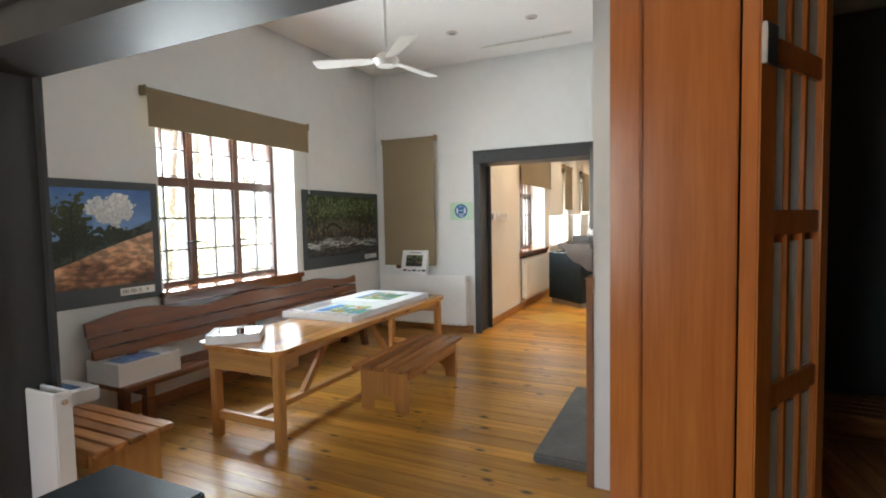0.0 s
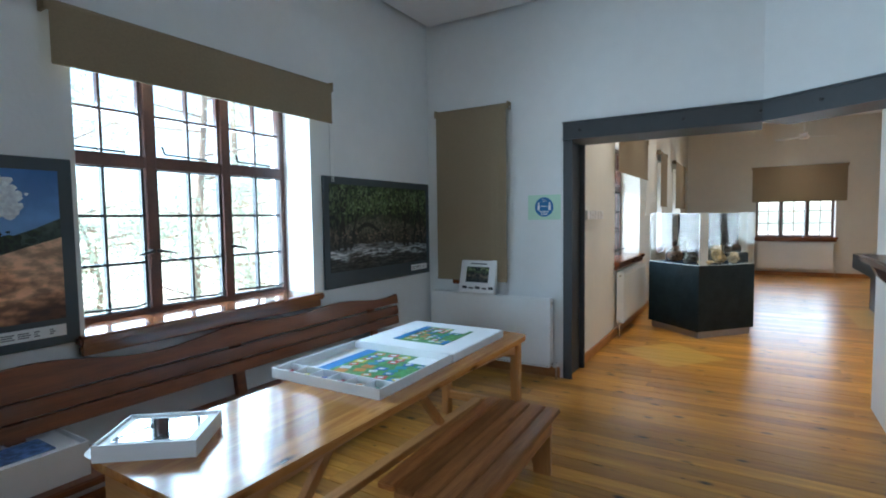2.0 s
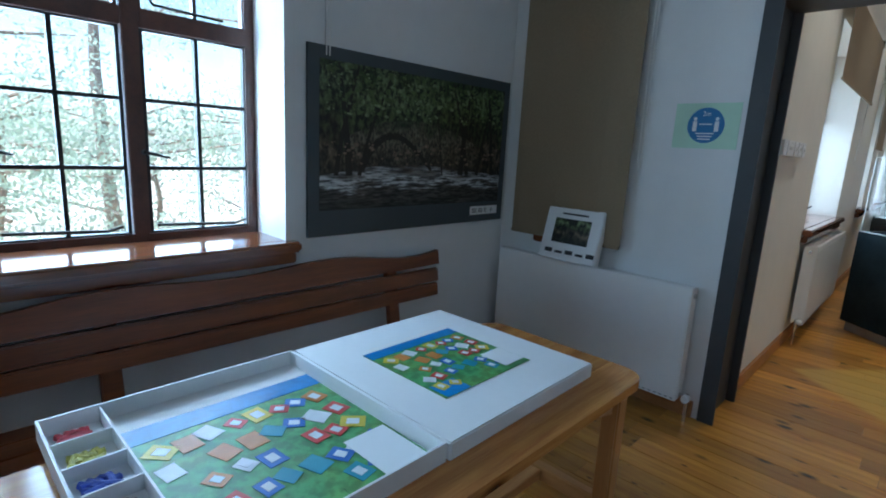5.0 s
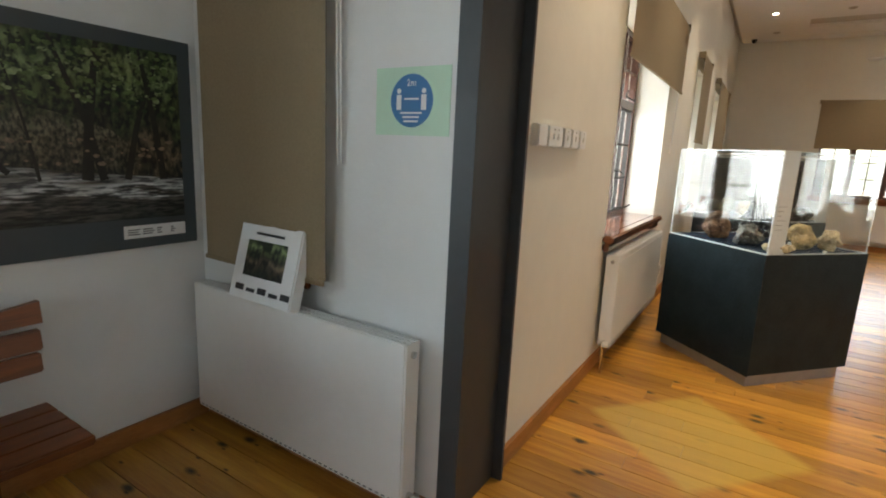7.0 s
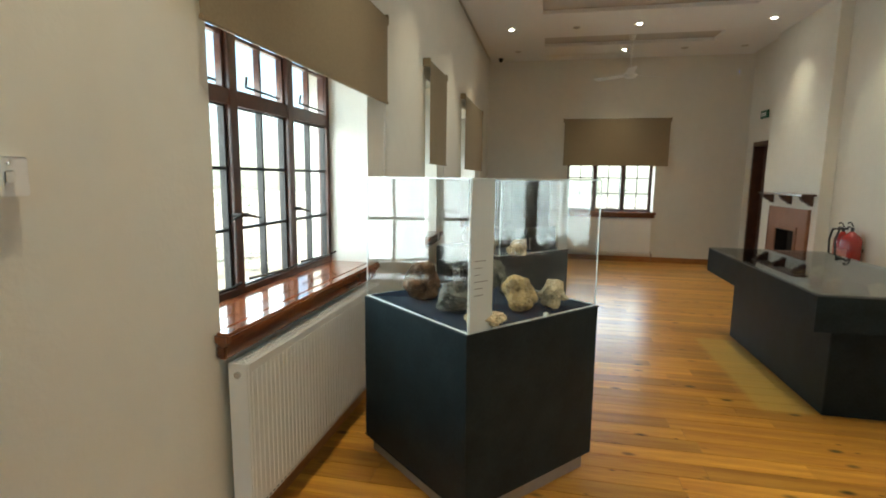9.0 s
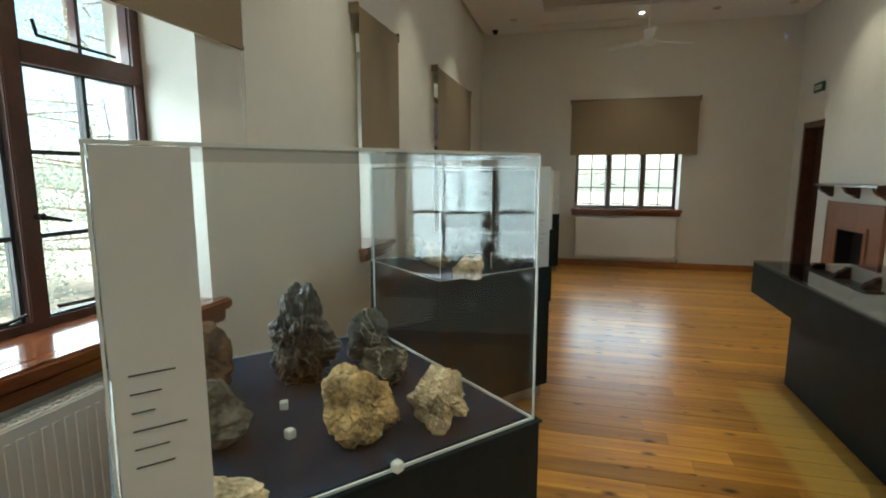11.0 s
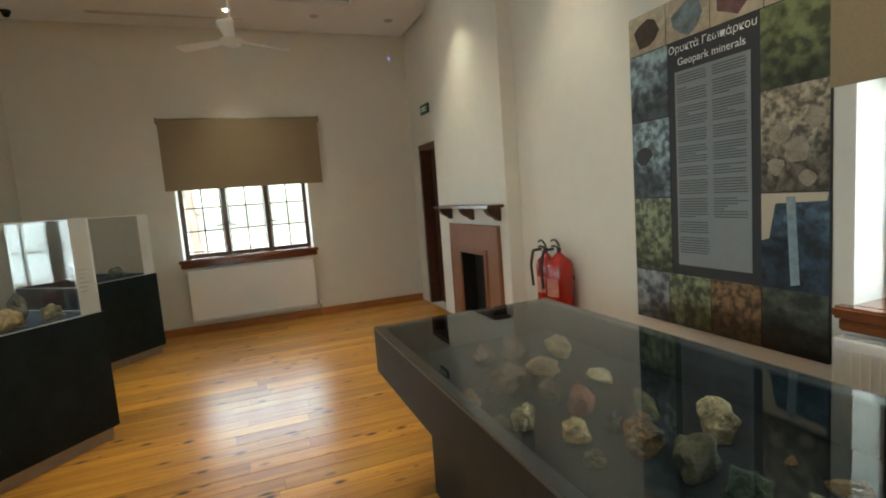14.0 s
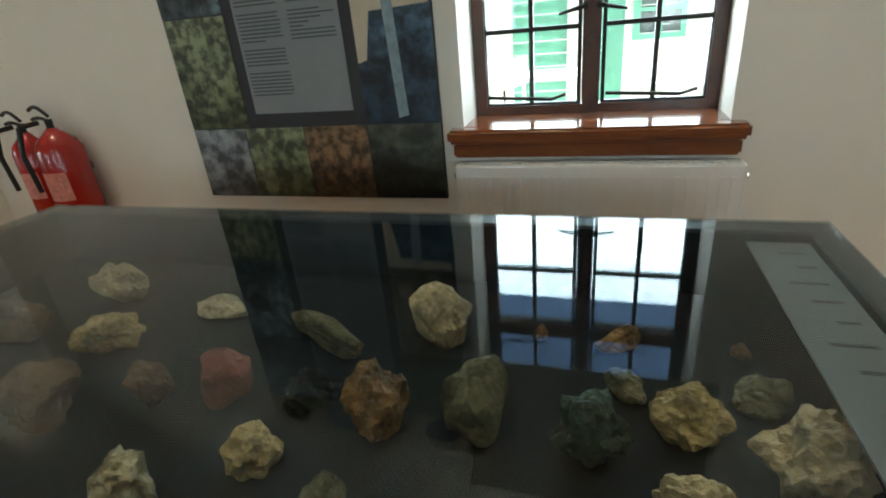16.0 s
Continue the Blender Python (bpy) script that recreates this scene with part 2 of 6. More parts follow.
BLACKMETAL = mat("black_iron", (0.025, 0.022, 0.02), 0.5, metal=0.4, var=0.2, scale=20)
CHROME = mat("bright_metal", (0.7, 0.7, 0.7), 0.25, metal=1.0, var=0.05)
BLIND = mat("khaki_blind_fabric", (0.27, 0.205, 0.125), 0.9, var=0.07, scale=90, bump=0.15, bump_scale=300)
RADW = mat("white_radiator_enamel", (0.80, 0.79, 0.77), 0.35, var=0.025, scale=3)
WHITE = mat("white_card", (0.80, 0.80, 0.80), 0.55, var=0.02, scale=5)
PLASTIC = mat("white_plastic", (0.75, 0.74, 0.71), 0.3, var=0.02, scale=5)
DARKPL = mat("grey_patch", (0.18, 0.19, 0.20), 0.4, var=0.1)
CASE = mat("black_display_laminate", (0.012, 0.020, 0.024), 0.40, var=0.3, scale=8, spec=0.13)
CASEFLOOR = mat("dark_blue_case_lining", (0.013, 0.025, 0.047), 0.8, var=0.3, scale=14, spec=0.06)
TOE = mat("brushed_toe_kick", (0.36, 0.34, 0.34), 0.4, metal=0.5, var=0.1, scale=12)
STONE = mat("grey_hearth_slab", (0.13, 0.135, 0.13), 0.6, var=0.25, scale=7, bump=0.2, bump_scale=30)
TERRA = mat("terracotta_surround", (0.27, 0.115, 0.055), 0.6, var=0.12, scale=6, bump=0.1)
SOOT = mat("sooty_firebox", (0.012, 0.010, 0.009), 0.9, var=0.3)
TVBLACK = mat("black_plastic", (0.012, 0.012, 0.013), 0.3, var=0.1)
SCREEN = mat("dark_screen", (0.010, 0.011, 0.013), 0.06, var=0.05)
RED = mat("red_enamel", (0.35, 0.012, 0.008), 0.25, var=0.06, scale=5, coat=0.4)
MOUNT = mat("slate_poster_board", (0.055, 0.068, 0.075), 0.5, var=0.05)
MINT = mat("pale_green_paper", (0.52, 0.72, 0.56), 0.6, var=0.03)
BLUE = mat("blue_print", (0.012, 0.14, 0.36), 0.5, var=0.06)
GREYINK = mat("grey_print", (0.075, 0.08, 0.085), 0.6)
INK = mat("dark_print", (0.03, 0.03, 0.035), 0.6)
GREYTEXT = mat("grey_text_sheet", (0.22, 0.235, 0.25), 0.5, var=0.06, scale=4)
BEIGE = mat("beige_card", (0.50, 0.43, 0.33), 0.6, var=0.05)
GREENP = mat("green_paint", (0.15, 0.38, 0.27), 0.5, var=0.1)
FACADE = mat("painted_block_wall", (0.78, 0.75, 0.68), 0.8, var=0.1, scale=2)
GROUND = mat("dry_pale_ground", (0.42, 0.36, 0.28), 0.95, var=0.3, scale=0.7, bump=0.3, bump_scale=6)
BARK = mat("pine_bark", (0.36, 0.28, 0.22), 0.95, var=0.4, scale=9, stretch=(1, 1, 0.3), bump=0.6, bump_scale=20)
LEAF = mat("leaves", (0.42, 0.50, 0.40), 0.5, var=0.35, scale=3)
lt = LEAF.node_tree
thin, both = lt.nodes.new("ShaderNodeBsdfTranslucent"), lt.nodes.new("ShaderNodeMixShader")
thin.inputs[0].default_value = (0.55, 0.64, 0.50, 1)
both.inputs[0].default_value = 0.5
lt.links.new(lt.nodes["Principled BSDF"].outputs[0], both.inputs[1])
lt.links.new(thin.outputs[0], both.inputs[2])
lt.links.new(both.outputs[0], lt.nodes["Material Output"].inputs[0])
GLASS = glass("window_glass")
ACRYL = glass("clear_acrylic", (0.985, 0.993, 0.99))
EDGE = mat("bright_acrylic_edge", (0.72, 0.78, 0.76), 0.25, var=0.03)
FROST = mat("frosted_label_film", (0.62, 0.66, 0.66), 0.35, var=0.02)
LAMP = glow("lamp_lens", (1.0, 0.93, 0.80), 8.0)
EXIT = mat("green_exit_sign", (0.012, 0.10, 0.05), 0.4)


# ---- helpers ----
def bx(bm, x0, y0, z0, x1, y1, z1, m=None):
    vs = [bm.verts.new(p) for p in ((x0, y0, z0), (x1, y0, z0), (x1, y1, z0), (x0, y1, z0), (x0, y0, z1), (x1, y0, z1), (x1, y1, z1), (x0, y1, z1))]
    for f in ((3, 2, 1, 0), (4, 5, 6, 7), (0, 1, 5, 4), (1, 2, 6, 5), (2, 3, 7, 6), (3, 0, 4, 7)):
        bm.faces.new([vs[i] for i in f])
    if m is not None:
        for v in vs:
            v.co = m @ v.co
    return bm


def cyl(bm, p, q, r, r2=None, n=12):
    p, q = Vector(p), Vector(q)
    d = q - p
    m = Matrix.Translation((p + q) / 2) @ d.to_track_quat("Z", "Y").to_matrix().to_4x4()
    bmesh.ops.create_cone(bm, cap_ends=True, segments=n, radius1=r, radius2=r if r2 is None else r2, depth=d.length, matrix=m)
    return bm


def prism(bm, pts, a, b, axis="y"):
    """A closed outline drawn out from a to b along an axis."""
    def at(u, v, w):
        return {"y": (u, w, v), "x": (w, u, v), "z": (u, v, w)}[axis]
    lo, hi = [bm.verts.new(at(u, v, a)) for u, v in pts], [bm.verts.new(at(u, v, b)) for u, v in pts]
    bm.faces.new(lo), bm.faces.new(hi[::-1])
    for i in range(len(pts)):
        j = (i + 1) % len(pts)
        bm.faces.new((lo[i], hi[i], hi[j], lo[j]))
    return bm


def soft(bm, w=0.004, n=2):
    bmesh.ops.bevel(bm, geom=list(bm.edges), offset=w, segments=n, affect="EDGES", clamp_overlap=True)
    return bm


def B(*a):
    return bx(bmesh.new(), *a)


def mesh_of(name, bm, material, smooth=False):
    bmesh.ops.recalc_face_normals(bm, faces=list(bm.faces))
    me = bpy.data.meshes.new(name)
    bm.to_mesh(me)
    bm.free()
    me.materials.append(material)
    if smooth:
        for p in me.polygons:
            p.use_smooth = True
    return me


def part(name, bm, material, parent=None, label="", smooth=False):
    ob = new(name, mesh_of(name, bm, material, smooth))
    ob.parent = parent
    return tagged(ob, label)


def thing(name, loc, rz, label, category, group="", kind=""):
    e = new(name)
    e.matrix_basis = pose(*loc, 0, 0, rz)
    return tagged(e, label, category, group, kind)


def structure(name, bm, material, label=""):
    return tagged(part(name, bm, material), label, "", "", "structure")


def slab(axis, a, b, u0, u1, z0, z1, holes=()):
    """A wall from a to b along an axis ('x', 'y', or 'z' for a ceiling), with rectangular holes (u0, u1, z0, z1) through it."""
    bm = bmesh.new()
    us = sorted({u0, u1, *[h for q in holes for h in q[:2]]})
    zs = sorted({z0, z1, *[h for q in holes for h in q[2:]]})
    full = {(i, j) for i in range(len(us) - 1) for j in range(len(zs) - 1)
            if not any(q[0] - 1e-6 <= us[i] and us[i + 1] <= q[1] + 1e-6 and q[2] - 1e-6 <= zs[j] and zs[j + 1] <= q[3] + 1e-6 for q in holes)}
    def at(w, u, v):
        return {"x": (w, u, v), "y": (u, w, v), "z": (u, v, w)}[axis]
    def quad(*ps):
        bm.faces.new([bm.verts.new(at(*p)) for p in ps])
    for i, j in full:
        p, q, r, s = us[i], us[i + 1], zs[j], zs[j + 1]
        for w in (a, b):
            quad((w, p, r), (w, q, r), (w, q, s), (w, p, s))
        for di, dj, e in ((-1, 0, ((p, r), (p, s))), (1, 0, ((q, r), (q, s))), (0, -1, ((p, r), (q, r))), (0, 1, ((p, s), (q, s)))):
            if (i + di, j + dj) not in full:
                quad((a, *e[0]), (b, *e[0]), (b, *e[1]), (a, *e[1]))
    bmesh.ops.remove_doubles(bm, verts=list(bm.verts), dist=1e-5)
    return bm


def writing(text, size, parent, m, material, name="lettering"):
    cu = bpy.data.curves.new("text", "FONT")
    cu.body, cu.size, cu.align_x = text, size, "CENTER"
    tmp = new("text", cu)
    bpy.context.view_layer.update()
    me = bpy.data.meshes.new_from_object(tmp.evaluated_get(bpy.context.evaluated_depsgraph_get()))
    bpy.data.objects.remove(tmp)
    me.materials.clear()
    me.materials.append(material)
    ob = new(name, me)
    ob.parent, ob.matrix_basis = parent, m
    return ob


# ---- the setting ----
H1, H2 = 3.38, 3.60
structure("wall_window_side", slab("x", -1.46, -1.91, -5.0, 0.40, -0.1, 3.9, [(-3.22, -1.65, 0.86, 2.42)]), WALL)
structure("wall_opening_side", slab("y", 0.0, 0.40, -1.46, -0.03, -0.1, 3.9, [(-1.14, -0.73, 0.86, 2.42)]), WALL)
structure("wall_over_opening", B(-0.03, 0.0, 2.295, 1.463, 0.40, 3.9), WALL)
structure("wall_over_opening_angled", prism(bmesh.new(), [(1.463, 0.0), (2.21, -0.50), (2.21, 0.40), (1.463, 0.40)], 2.295, 3.9, "z"), WALL)
structure("wall_fireplace_side", slab("x", 2.20, 2.50, -3.20, 0.40, -0.1, 3.9), WALL)
structure("wall_display_side", slab("x", 2.31, 2.50, -4.28, -3.20, -0.1, 3.9), WALL)
structure("chimney_breast_room", slab("x", 1.92, 2.199, -3.20, -1.78, -0.1, 3.9, [(-2.96, -2.40, 0, 0.885)]), WALL)
structure("wall_hall_windows", slab("x", 0.0, -0.45, 0.40, 10.4, -0.1, 3.9, [(1.85, 3.45, 0.86, 2.42), (5.04, 5.57, 0.86, 2.42), (7.05, 8.40, 0.86, 2.42)]), CREAM)
structure("wall_hall_end", slab("y", 9.95, 10.40, 0.0, 4.95, -0.1, 3.9, [(1.50, 3.03, 0.86, 2.42)]), CREAM)
structure("wall_hall_courtyard", slab("x", 4.49, 4.95, 0.40, 9.95, -0.1, 3.9, [(3.595, 4.475, 0.845, 2.42), (8.85, 9.72, 0.0, 2.13)]), CREAM)
structure("wall_hall_near", B(2.50, 0.10, -0.1, 4.95, 0.40, 3.9), CREAM)
structure("chimney_breast_hall", slab("x", 4.35, 4.49, 7.08, 8.72, -0.1, 3.9, [(7.51, 8.07, 0, 0.855)]), CREAM)
structure("wall_portal", slab("y", -4.80, -4.53, -1.46, 2.29, -0.1, 3.9, [(-0.456, 2.29, -0.1, 2.33)]), WALL)
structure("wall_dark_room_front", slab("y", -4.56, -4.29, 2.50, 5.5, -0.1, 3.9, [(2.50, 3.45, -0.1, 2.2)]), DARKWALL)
structure("wall_entry_left", B(-1.91, -8.3, -0.1, -1.46, -5.0, 3.9), WALL)
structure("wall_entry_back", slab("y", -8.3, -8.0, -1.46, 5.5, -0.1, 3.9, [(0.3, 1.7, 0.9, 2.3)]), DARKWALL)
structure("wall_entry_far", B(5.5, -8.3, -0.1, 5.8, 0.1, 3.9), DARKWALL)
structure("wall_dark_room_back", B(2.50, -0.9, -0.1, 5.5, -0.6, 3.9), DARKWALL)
structure("ceiling_room", B(-1.40, -4.47, H1, 2.25, -0.06, H1 + 0.06), CEIL)
# Darker grey than CEIL: the shadow gap's shade is put into its colour.
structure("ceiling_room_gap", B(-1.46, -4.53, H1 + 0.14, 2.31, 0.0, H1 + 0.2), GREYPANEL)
structure("ceiling_entry", B(-1.46, -8.0, 3.0, 5.5, -4.80, 3.1), CEIL)
structure("ceiling_entry_side", B(2.30, -4.80, 3.0, 5.5, -4.56, 3.1), CEIL)
structure("ceiling_dark_room", B(2.50, -4.29, 3.0, 5.5, -0.9, 3.1), CEIL)
STRIPS = [(1.02, 3.55, y, y + 0.55) for y in (1.55, 3.25, 4.95, 6.70, 8.38)]
structure("ceiling_hall", slab("z", H2, H2 + 0.05, 0.06, 4.43, 0.46, 9.89, STRIPS), CEIL)
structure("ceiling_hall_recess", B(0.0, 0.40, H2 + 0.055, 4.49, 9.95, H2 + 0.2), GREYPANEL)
structure("roof", B(-2.6, -8.8, 3.91, 6.2, 11.0, 4.1), FACADE)


def skirting(x0, y0, x1, y1):
    structure("baseboard", soft(B(x0, y0, 0.0, x1, y1, 0.095), 0.003), BASE)


skirting(-1.46, -4.53, -1.442, -0.02)
skirting(-1.44, -0.02, -0.06, 0.0)
skirting(0.0, 0.41, 0.02, 9.93)
skirting(0.02, 9.93, 4.47, 9.95)
skirting(4.47, 8.72, 4.49, 8.80)
skirting(4.47, 0.40, 4.49, 7.08)
skirting(4.33, 8.33, 4.35, 8.72)
skirting(4.33, 7.08, 4.35, 7.22)
skirting(2.18, -1.78, 2.20, -0.5)


# ---- steel portals and doors ----
def steel_portal(name, x, y0, y1, x_end, z0, z1, bend=None):
    e = thing(name, (0, 0, 0), 0, "dark grey painted steel portal frame with bolted beam", "door frame", kind="structure")
    bm = bmesh.new()
    bx(bm, x - 0.03, y0 - 0.012, 0.0, x + 0.004, y1, z0)
    bx(bm, x + 0.004, y0 - 0.012, 0.0, x + 0.05, y0 + 0.006, z0)
    bx(bm, x + 0.004, y1 - 0.018, 0.0, x + 0.05, y1, z0)
    part("post", bm, STEEL, e)
    bm = bmesh.new()
    bx(bm, x - 0.032, y0 - 0.016, z0 + 0.012, x_end, y0 - 0.002, z1)
    bx(bm, x - 0.032, y0 - 0.04, z0, x_end, y1, z0 + 0.012)
    bx(bm, x - 0.032, y0 - 0.04, z1 - 0.012, x_end, y0 - 0.016, z1)
    part("beam", bm, STEEL, e)
    for k in (0.06, 0.62, 0.97):
        part("bolt", cyl(bmesh.new(), (x + k * (x_end - x) + 0.03, y0 - 0.03, (z0 + z1) / 2), (x + k * (x_end - x) + 0.03, y0 - 0.015, (z0 + z1) / 2), 0.012, n=8), BLACKMETAL, e)
    if bend:
        m = Matrix.Translation((x_end, y0, 0)) @ Matrix.Rotation(bend[1], 4, "Z")
        bm = bmesh.new()
        bx(bm, 0, -0.016, z0 + 0.012, bend[0], -0.002, z1, m)
        bx(bm, 0, -0.04, z0, bend[0], 0.3, z0 + 0.012, m)
        bx(bm, 0, -0.04, z1 - 0.012, bend[0], -0.016, z1, m)
        part("angled_beam", bm, STEEL, e)
        part("bolt", cyl(bmesh.new(), m @ Vector((0.4, -0.03, (z0 + z1) / 2)), m @ Vector((0.4, -0.015, (z0 + z1) / 2)), 0.012, n=8), BLACKMETAL, e)
    return e


steel_portal("door_1", 0.0, 0.0, 0.40, 1.463, 2.14, 2.295, (0.89, math.atan2(-0.5, 0.747)))
steel_portal("door_2", -0.456, -4.80, -4.53, 2.285, 2.16, 2.33)

pillar = thing("door_casing", (2.175, -4.54, 0), 0, "orange varnished wooden door casing with moulded edges", "door frame", kind="structure")
part("casing_board", soft(B(0, -0.02, 0, 0.305, 0.24, 3.0), 0.008), ORANGE, pillar)
part("flat_strip", soft(B(0.0, -0.034, 0, 0.075, -0.021, 3.0), 0.005), ORANGE, pillar)
for k in range(3):
    part("moulding", soft(B(0.265 + k * 0.018, -0.036 + k * 0.006, 0, 0.282 + k * 0.018, -0.021, 3.0), 0.005), ORANGE, pillar)

leaf = thing("glazed_door", (2.51, -4.57, 0), 62, "open brown wooden door with small glass panes", "door", kind="structure")
part("stile", soft(B(-0.03, 0, 0.01, 0.06, 0.04, 2.18), 0.004), ORANGE, leaf)
part("stile", soft(B(0.36, 0, 0.01, 0.42, 0.04, 2.18), 0.004), ORANGE, leaf)
for z in (0.01, 0.56, 0.98, 1.40, 1.80, 2.10):
    part("rail", soft(B(0.06, 0.004, z, 0.36, 0.036, z + (0.22 if z < 0.1 else 0.06)), 0.003), ORANGE, leaf)
for x in (0.155, 0.255):
    part("glazing_bar", B(x, 0.008, 0.23, x + 0.018, 0.032, 2.10), ORANGE, leaf)
PANE = mat("frosted_pane", (0.42, 0.52, 0.54), 0.35, var=0.06, scale=4)
for z in (0.24, 0.62, 1.04, 1.46, 1.86):
    for x in (0.06, 0.173, 0.273):
        part("pane", B(x, 0.018, z, x + 0.09, 0.022, z + 0.34), PANE, leaf)
for z in (0.5, 1.78):
    part("hinge", soft(B(-0.03, -0.012, z, 0.03, 0.0, z + 0.09), 0.002), CHROME, leaf)

exit_door = thing("door_3", (4.49, 9.285, 0), 90, "dark brown wooden door in a brown frame", "door", kind="structure")
part("door_frame", soft(slab("y", -0.012, -0.24, -0.435, 0.435, 0.0, 2.13, [(-0.37, 0.37, 0.0, 2.06)]), 0.003), FRAME, exit_door)
part("door_leaf", soft(B(-0.37, -0.20, 0.005, 0.37, -0.16, 2.06), 0.004), FRAME, exit_door)
for z0, z1 in ((0.2, 0.9), (1.05, 1.9)):
    part("door_panel", soft(B(-0.26, -0.159, z0, 0.26, -0.150, z1), 0.004), FRAME, exit_door)
part("door_handle", cyl(bmesh.new(), (-0.31, -0.12, 1.0), (-0.22, -0.12, 1.0), 0.009), CHROME, exit_door)


# ---- windows, blinds, radiators: local wall face at y = 0, room on the -y side ----
def window(name, loc, rz, width, leaves, z0, z1, transom, rows, top_rows, depth, sill_out=0.07):
    e = thing(name, loc, rz, "brown wooden casement window with small panes and dark glazing bars", "window", kind="structure")
    w, y = width / 2, depth
    bm = bmesh.new()
    for x0, x1 in ((-w, -w + 0.045), (w - 0.045, w)):
        bx(bm, x0, y, z0, x1, y + 0.06, z1)
    bx(bm, -w + 0.045, y, z1 - 0.045, w - 0.045, y + 0.06, z1)
    bx(bm, -w + 0.045, y, z0, w - 0.045, y + 0.06, z0 + 0.035)
    part("window_frame", bm, FRAME, e)
    lw = width / leaves
    for k in range(1, leaves):
        part("mullion", soft(B(-w + k * lw - 0.032, y - 0.012, z0 + 0.035, -w + k * lw + 0.032, y + 0.06, z1 - 0.045), 0.004), FRAME, e)
    if transom < z1 - 0.1:
        for k in range(leaves):
            part("transom", soft(B(-w + k * lw + 0.033, y - 0.008, transom - 0.035, -w + (k + 1) * lw - 0.033, y + 0.06, transom + 0.035), 0.003), FRAME, e)
    for k in range(leaves):
        a, b = -w + k * lw + 0.036, -w + (k + 1) * lw - 0.036
        for za, zb, n in ((z0 + 0.036, transom - 0.036, rows), (transom + 0.036, z1 - 0.046, top_rows)):
            if n < 1:
                continue
            bm = bmesh.new()
            for x0, x1 in ((a, a + 0.014), (b - 0.014, b), ((a + b) / 2 - 0.008, (a + b) / 2 + 0.008)):
                bx(bm, x0, y + 0.012, za, x1, y + 0.045, zb)
            for j in range(n + 1):
                z = za + (zb - za) * j / n
                for x0, x1 in ((a + 0.014, (a + b) / 2 - 0.008), ((a + b) / 2 + 0.008, b - 0.014)):
                    bx(bm, x0, y + 0.014, max(za, z - 0.008), x1, y + 0.043, min(zb, z + 0.008))
            part("glazing_bars", bm, BLACKMETAL if n == rows else FRAME, e)
            for j in range(n):
                for x0, x1 in ((a + 0.014, (a + b) / 2 - 0.008), ((a + b) / 2 + 0.008, b - 0.014)):
                    p = part("pane", B(x0, y + 0.027, za + (zb - za) * j / n + 0.008, x1, y + 0.031, za + (zb - za) * (j + 1) / n - 0.008), GLASS, e)
                    p.visible_shadow = False
        stay = bmesh.new()
        cyl(stay, (a + 0.02, y - 0.02, z0 + 0.075), (b - 0.1, y - 0.045, z0 + 0.065), 0.007, n=8)
        cyl(stay, (b - 0.1, y - 0.045, z0 + 0.065), (b - 0.05, y - 0.07, z0 + 0.085), 0.006, n=8)
        part("casement_stay", stay, BLACKMETAL, e)
        if transom < z1 - 0.1:
            stay = bmesh.new()
            cyl(stay, (a + 0.05, y - 0.02, transom + 0.06), (b - 0.12, y - 0.03, transom + 0.05), 0.006, n=8)
            cyl(stay, (a + 0.05, y - 0.02, transom + 0.06), (a + 0.02, y - 0.045, transom + 0.10), 0.006, n=8)
            part("casement_stay", stay, BLACKMETAL, e)
        hz = z0 + 0.42 * (transom - z0)
        side = b + 0.012 if k == 0 else a - 0.012
        hd = bmesh.new()
        cyl(hd, (side, y + 0.01, hz), (side, y - 0.045, hz), 0.012, n=8)
        cyl(hd, (side, y - 0.04, hz), (side + (-0.09 if k == 0 else 0.09), y - 0.05, hz - 0.02), 0.009, 0.005, n=8)
        part("window_handle", hd, BLACKMETAL, e)
    bm = bmesh.new()
    bx(bm, -w - 0.0, 0.002, z0 - 0.045, w, y, z0 + 0.005)
    part("window_sill", bm, SILL, e, "glossy reddish wooden sill")
    bm = soft(B(-w - 0.05, -sill_out, z0 - 0.045, w + 0.05, 0.0, z0 + 0.006), 0.012, 3)
    part("sill_nosing", bm, SILL, e)
    part("sill_apron", soft(B(-w - 0.035, -sill_out * 0.6, z0 - 0.10, w + 0.035, -0.001, z0 - 0.046), 0.008), SILL, e)
    return e


window("window_1", (-1.46, -2.435, 0), 90, 1.57, 3, 0.905, 2.42, 1.83, 3, 2, 0.29)
window("window_2", (0.0, 2.65, 0), 90, 1.60, 3, 0.905, 2.42, 1.845, 3, 2, 0.27)
window("window_3", (0.0, 5.305, 0), 90, 0.53, 1, 0.905, 2.42, 1.845, 3, 2, 0.27)
window("window_4", (0.0, 7.725, 0), 90, 1.35, 3, 0.905, 2.42, 1.845, 3, 2, 0.27)
window("window_5", (2.265, 9.95, 0), 0, 1.53, 3, 0.905, 2.42, 1.845, 3, 2, 0.27)
window("window_6", (4.49, 4.035, 0), -90, 0.88, 2, 0.89, 2.42, 1.78, 3, 2, 0.22)
window("window_7", (-0.935, 0.0, 0), 0, 0.41, 1, 0.905, 2.42, 1.845, 3, 2, 0.27, 0.05)


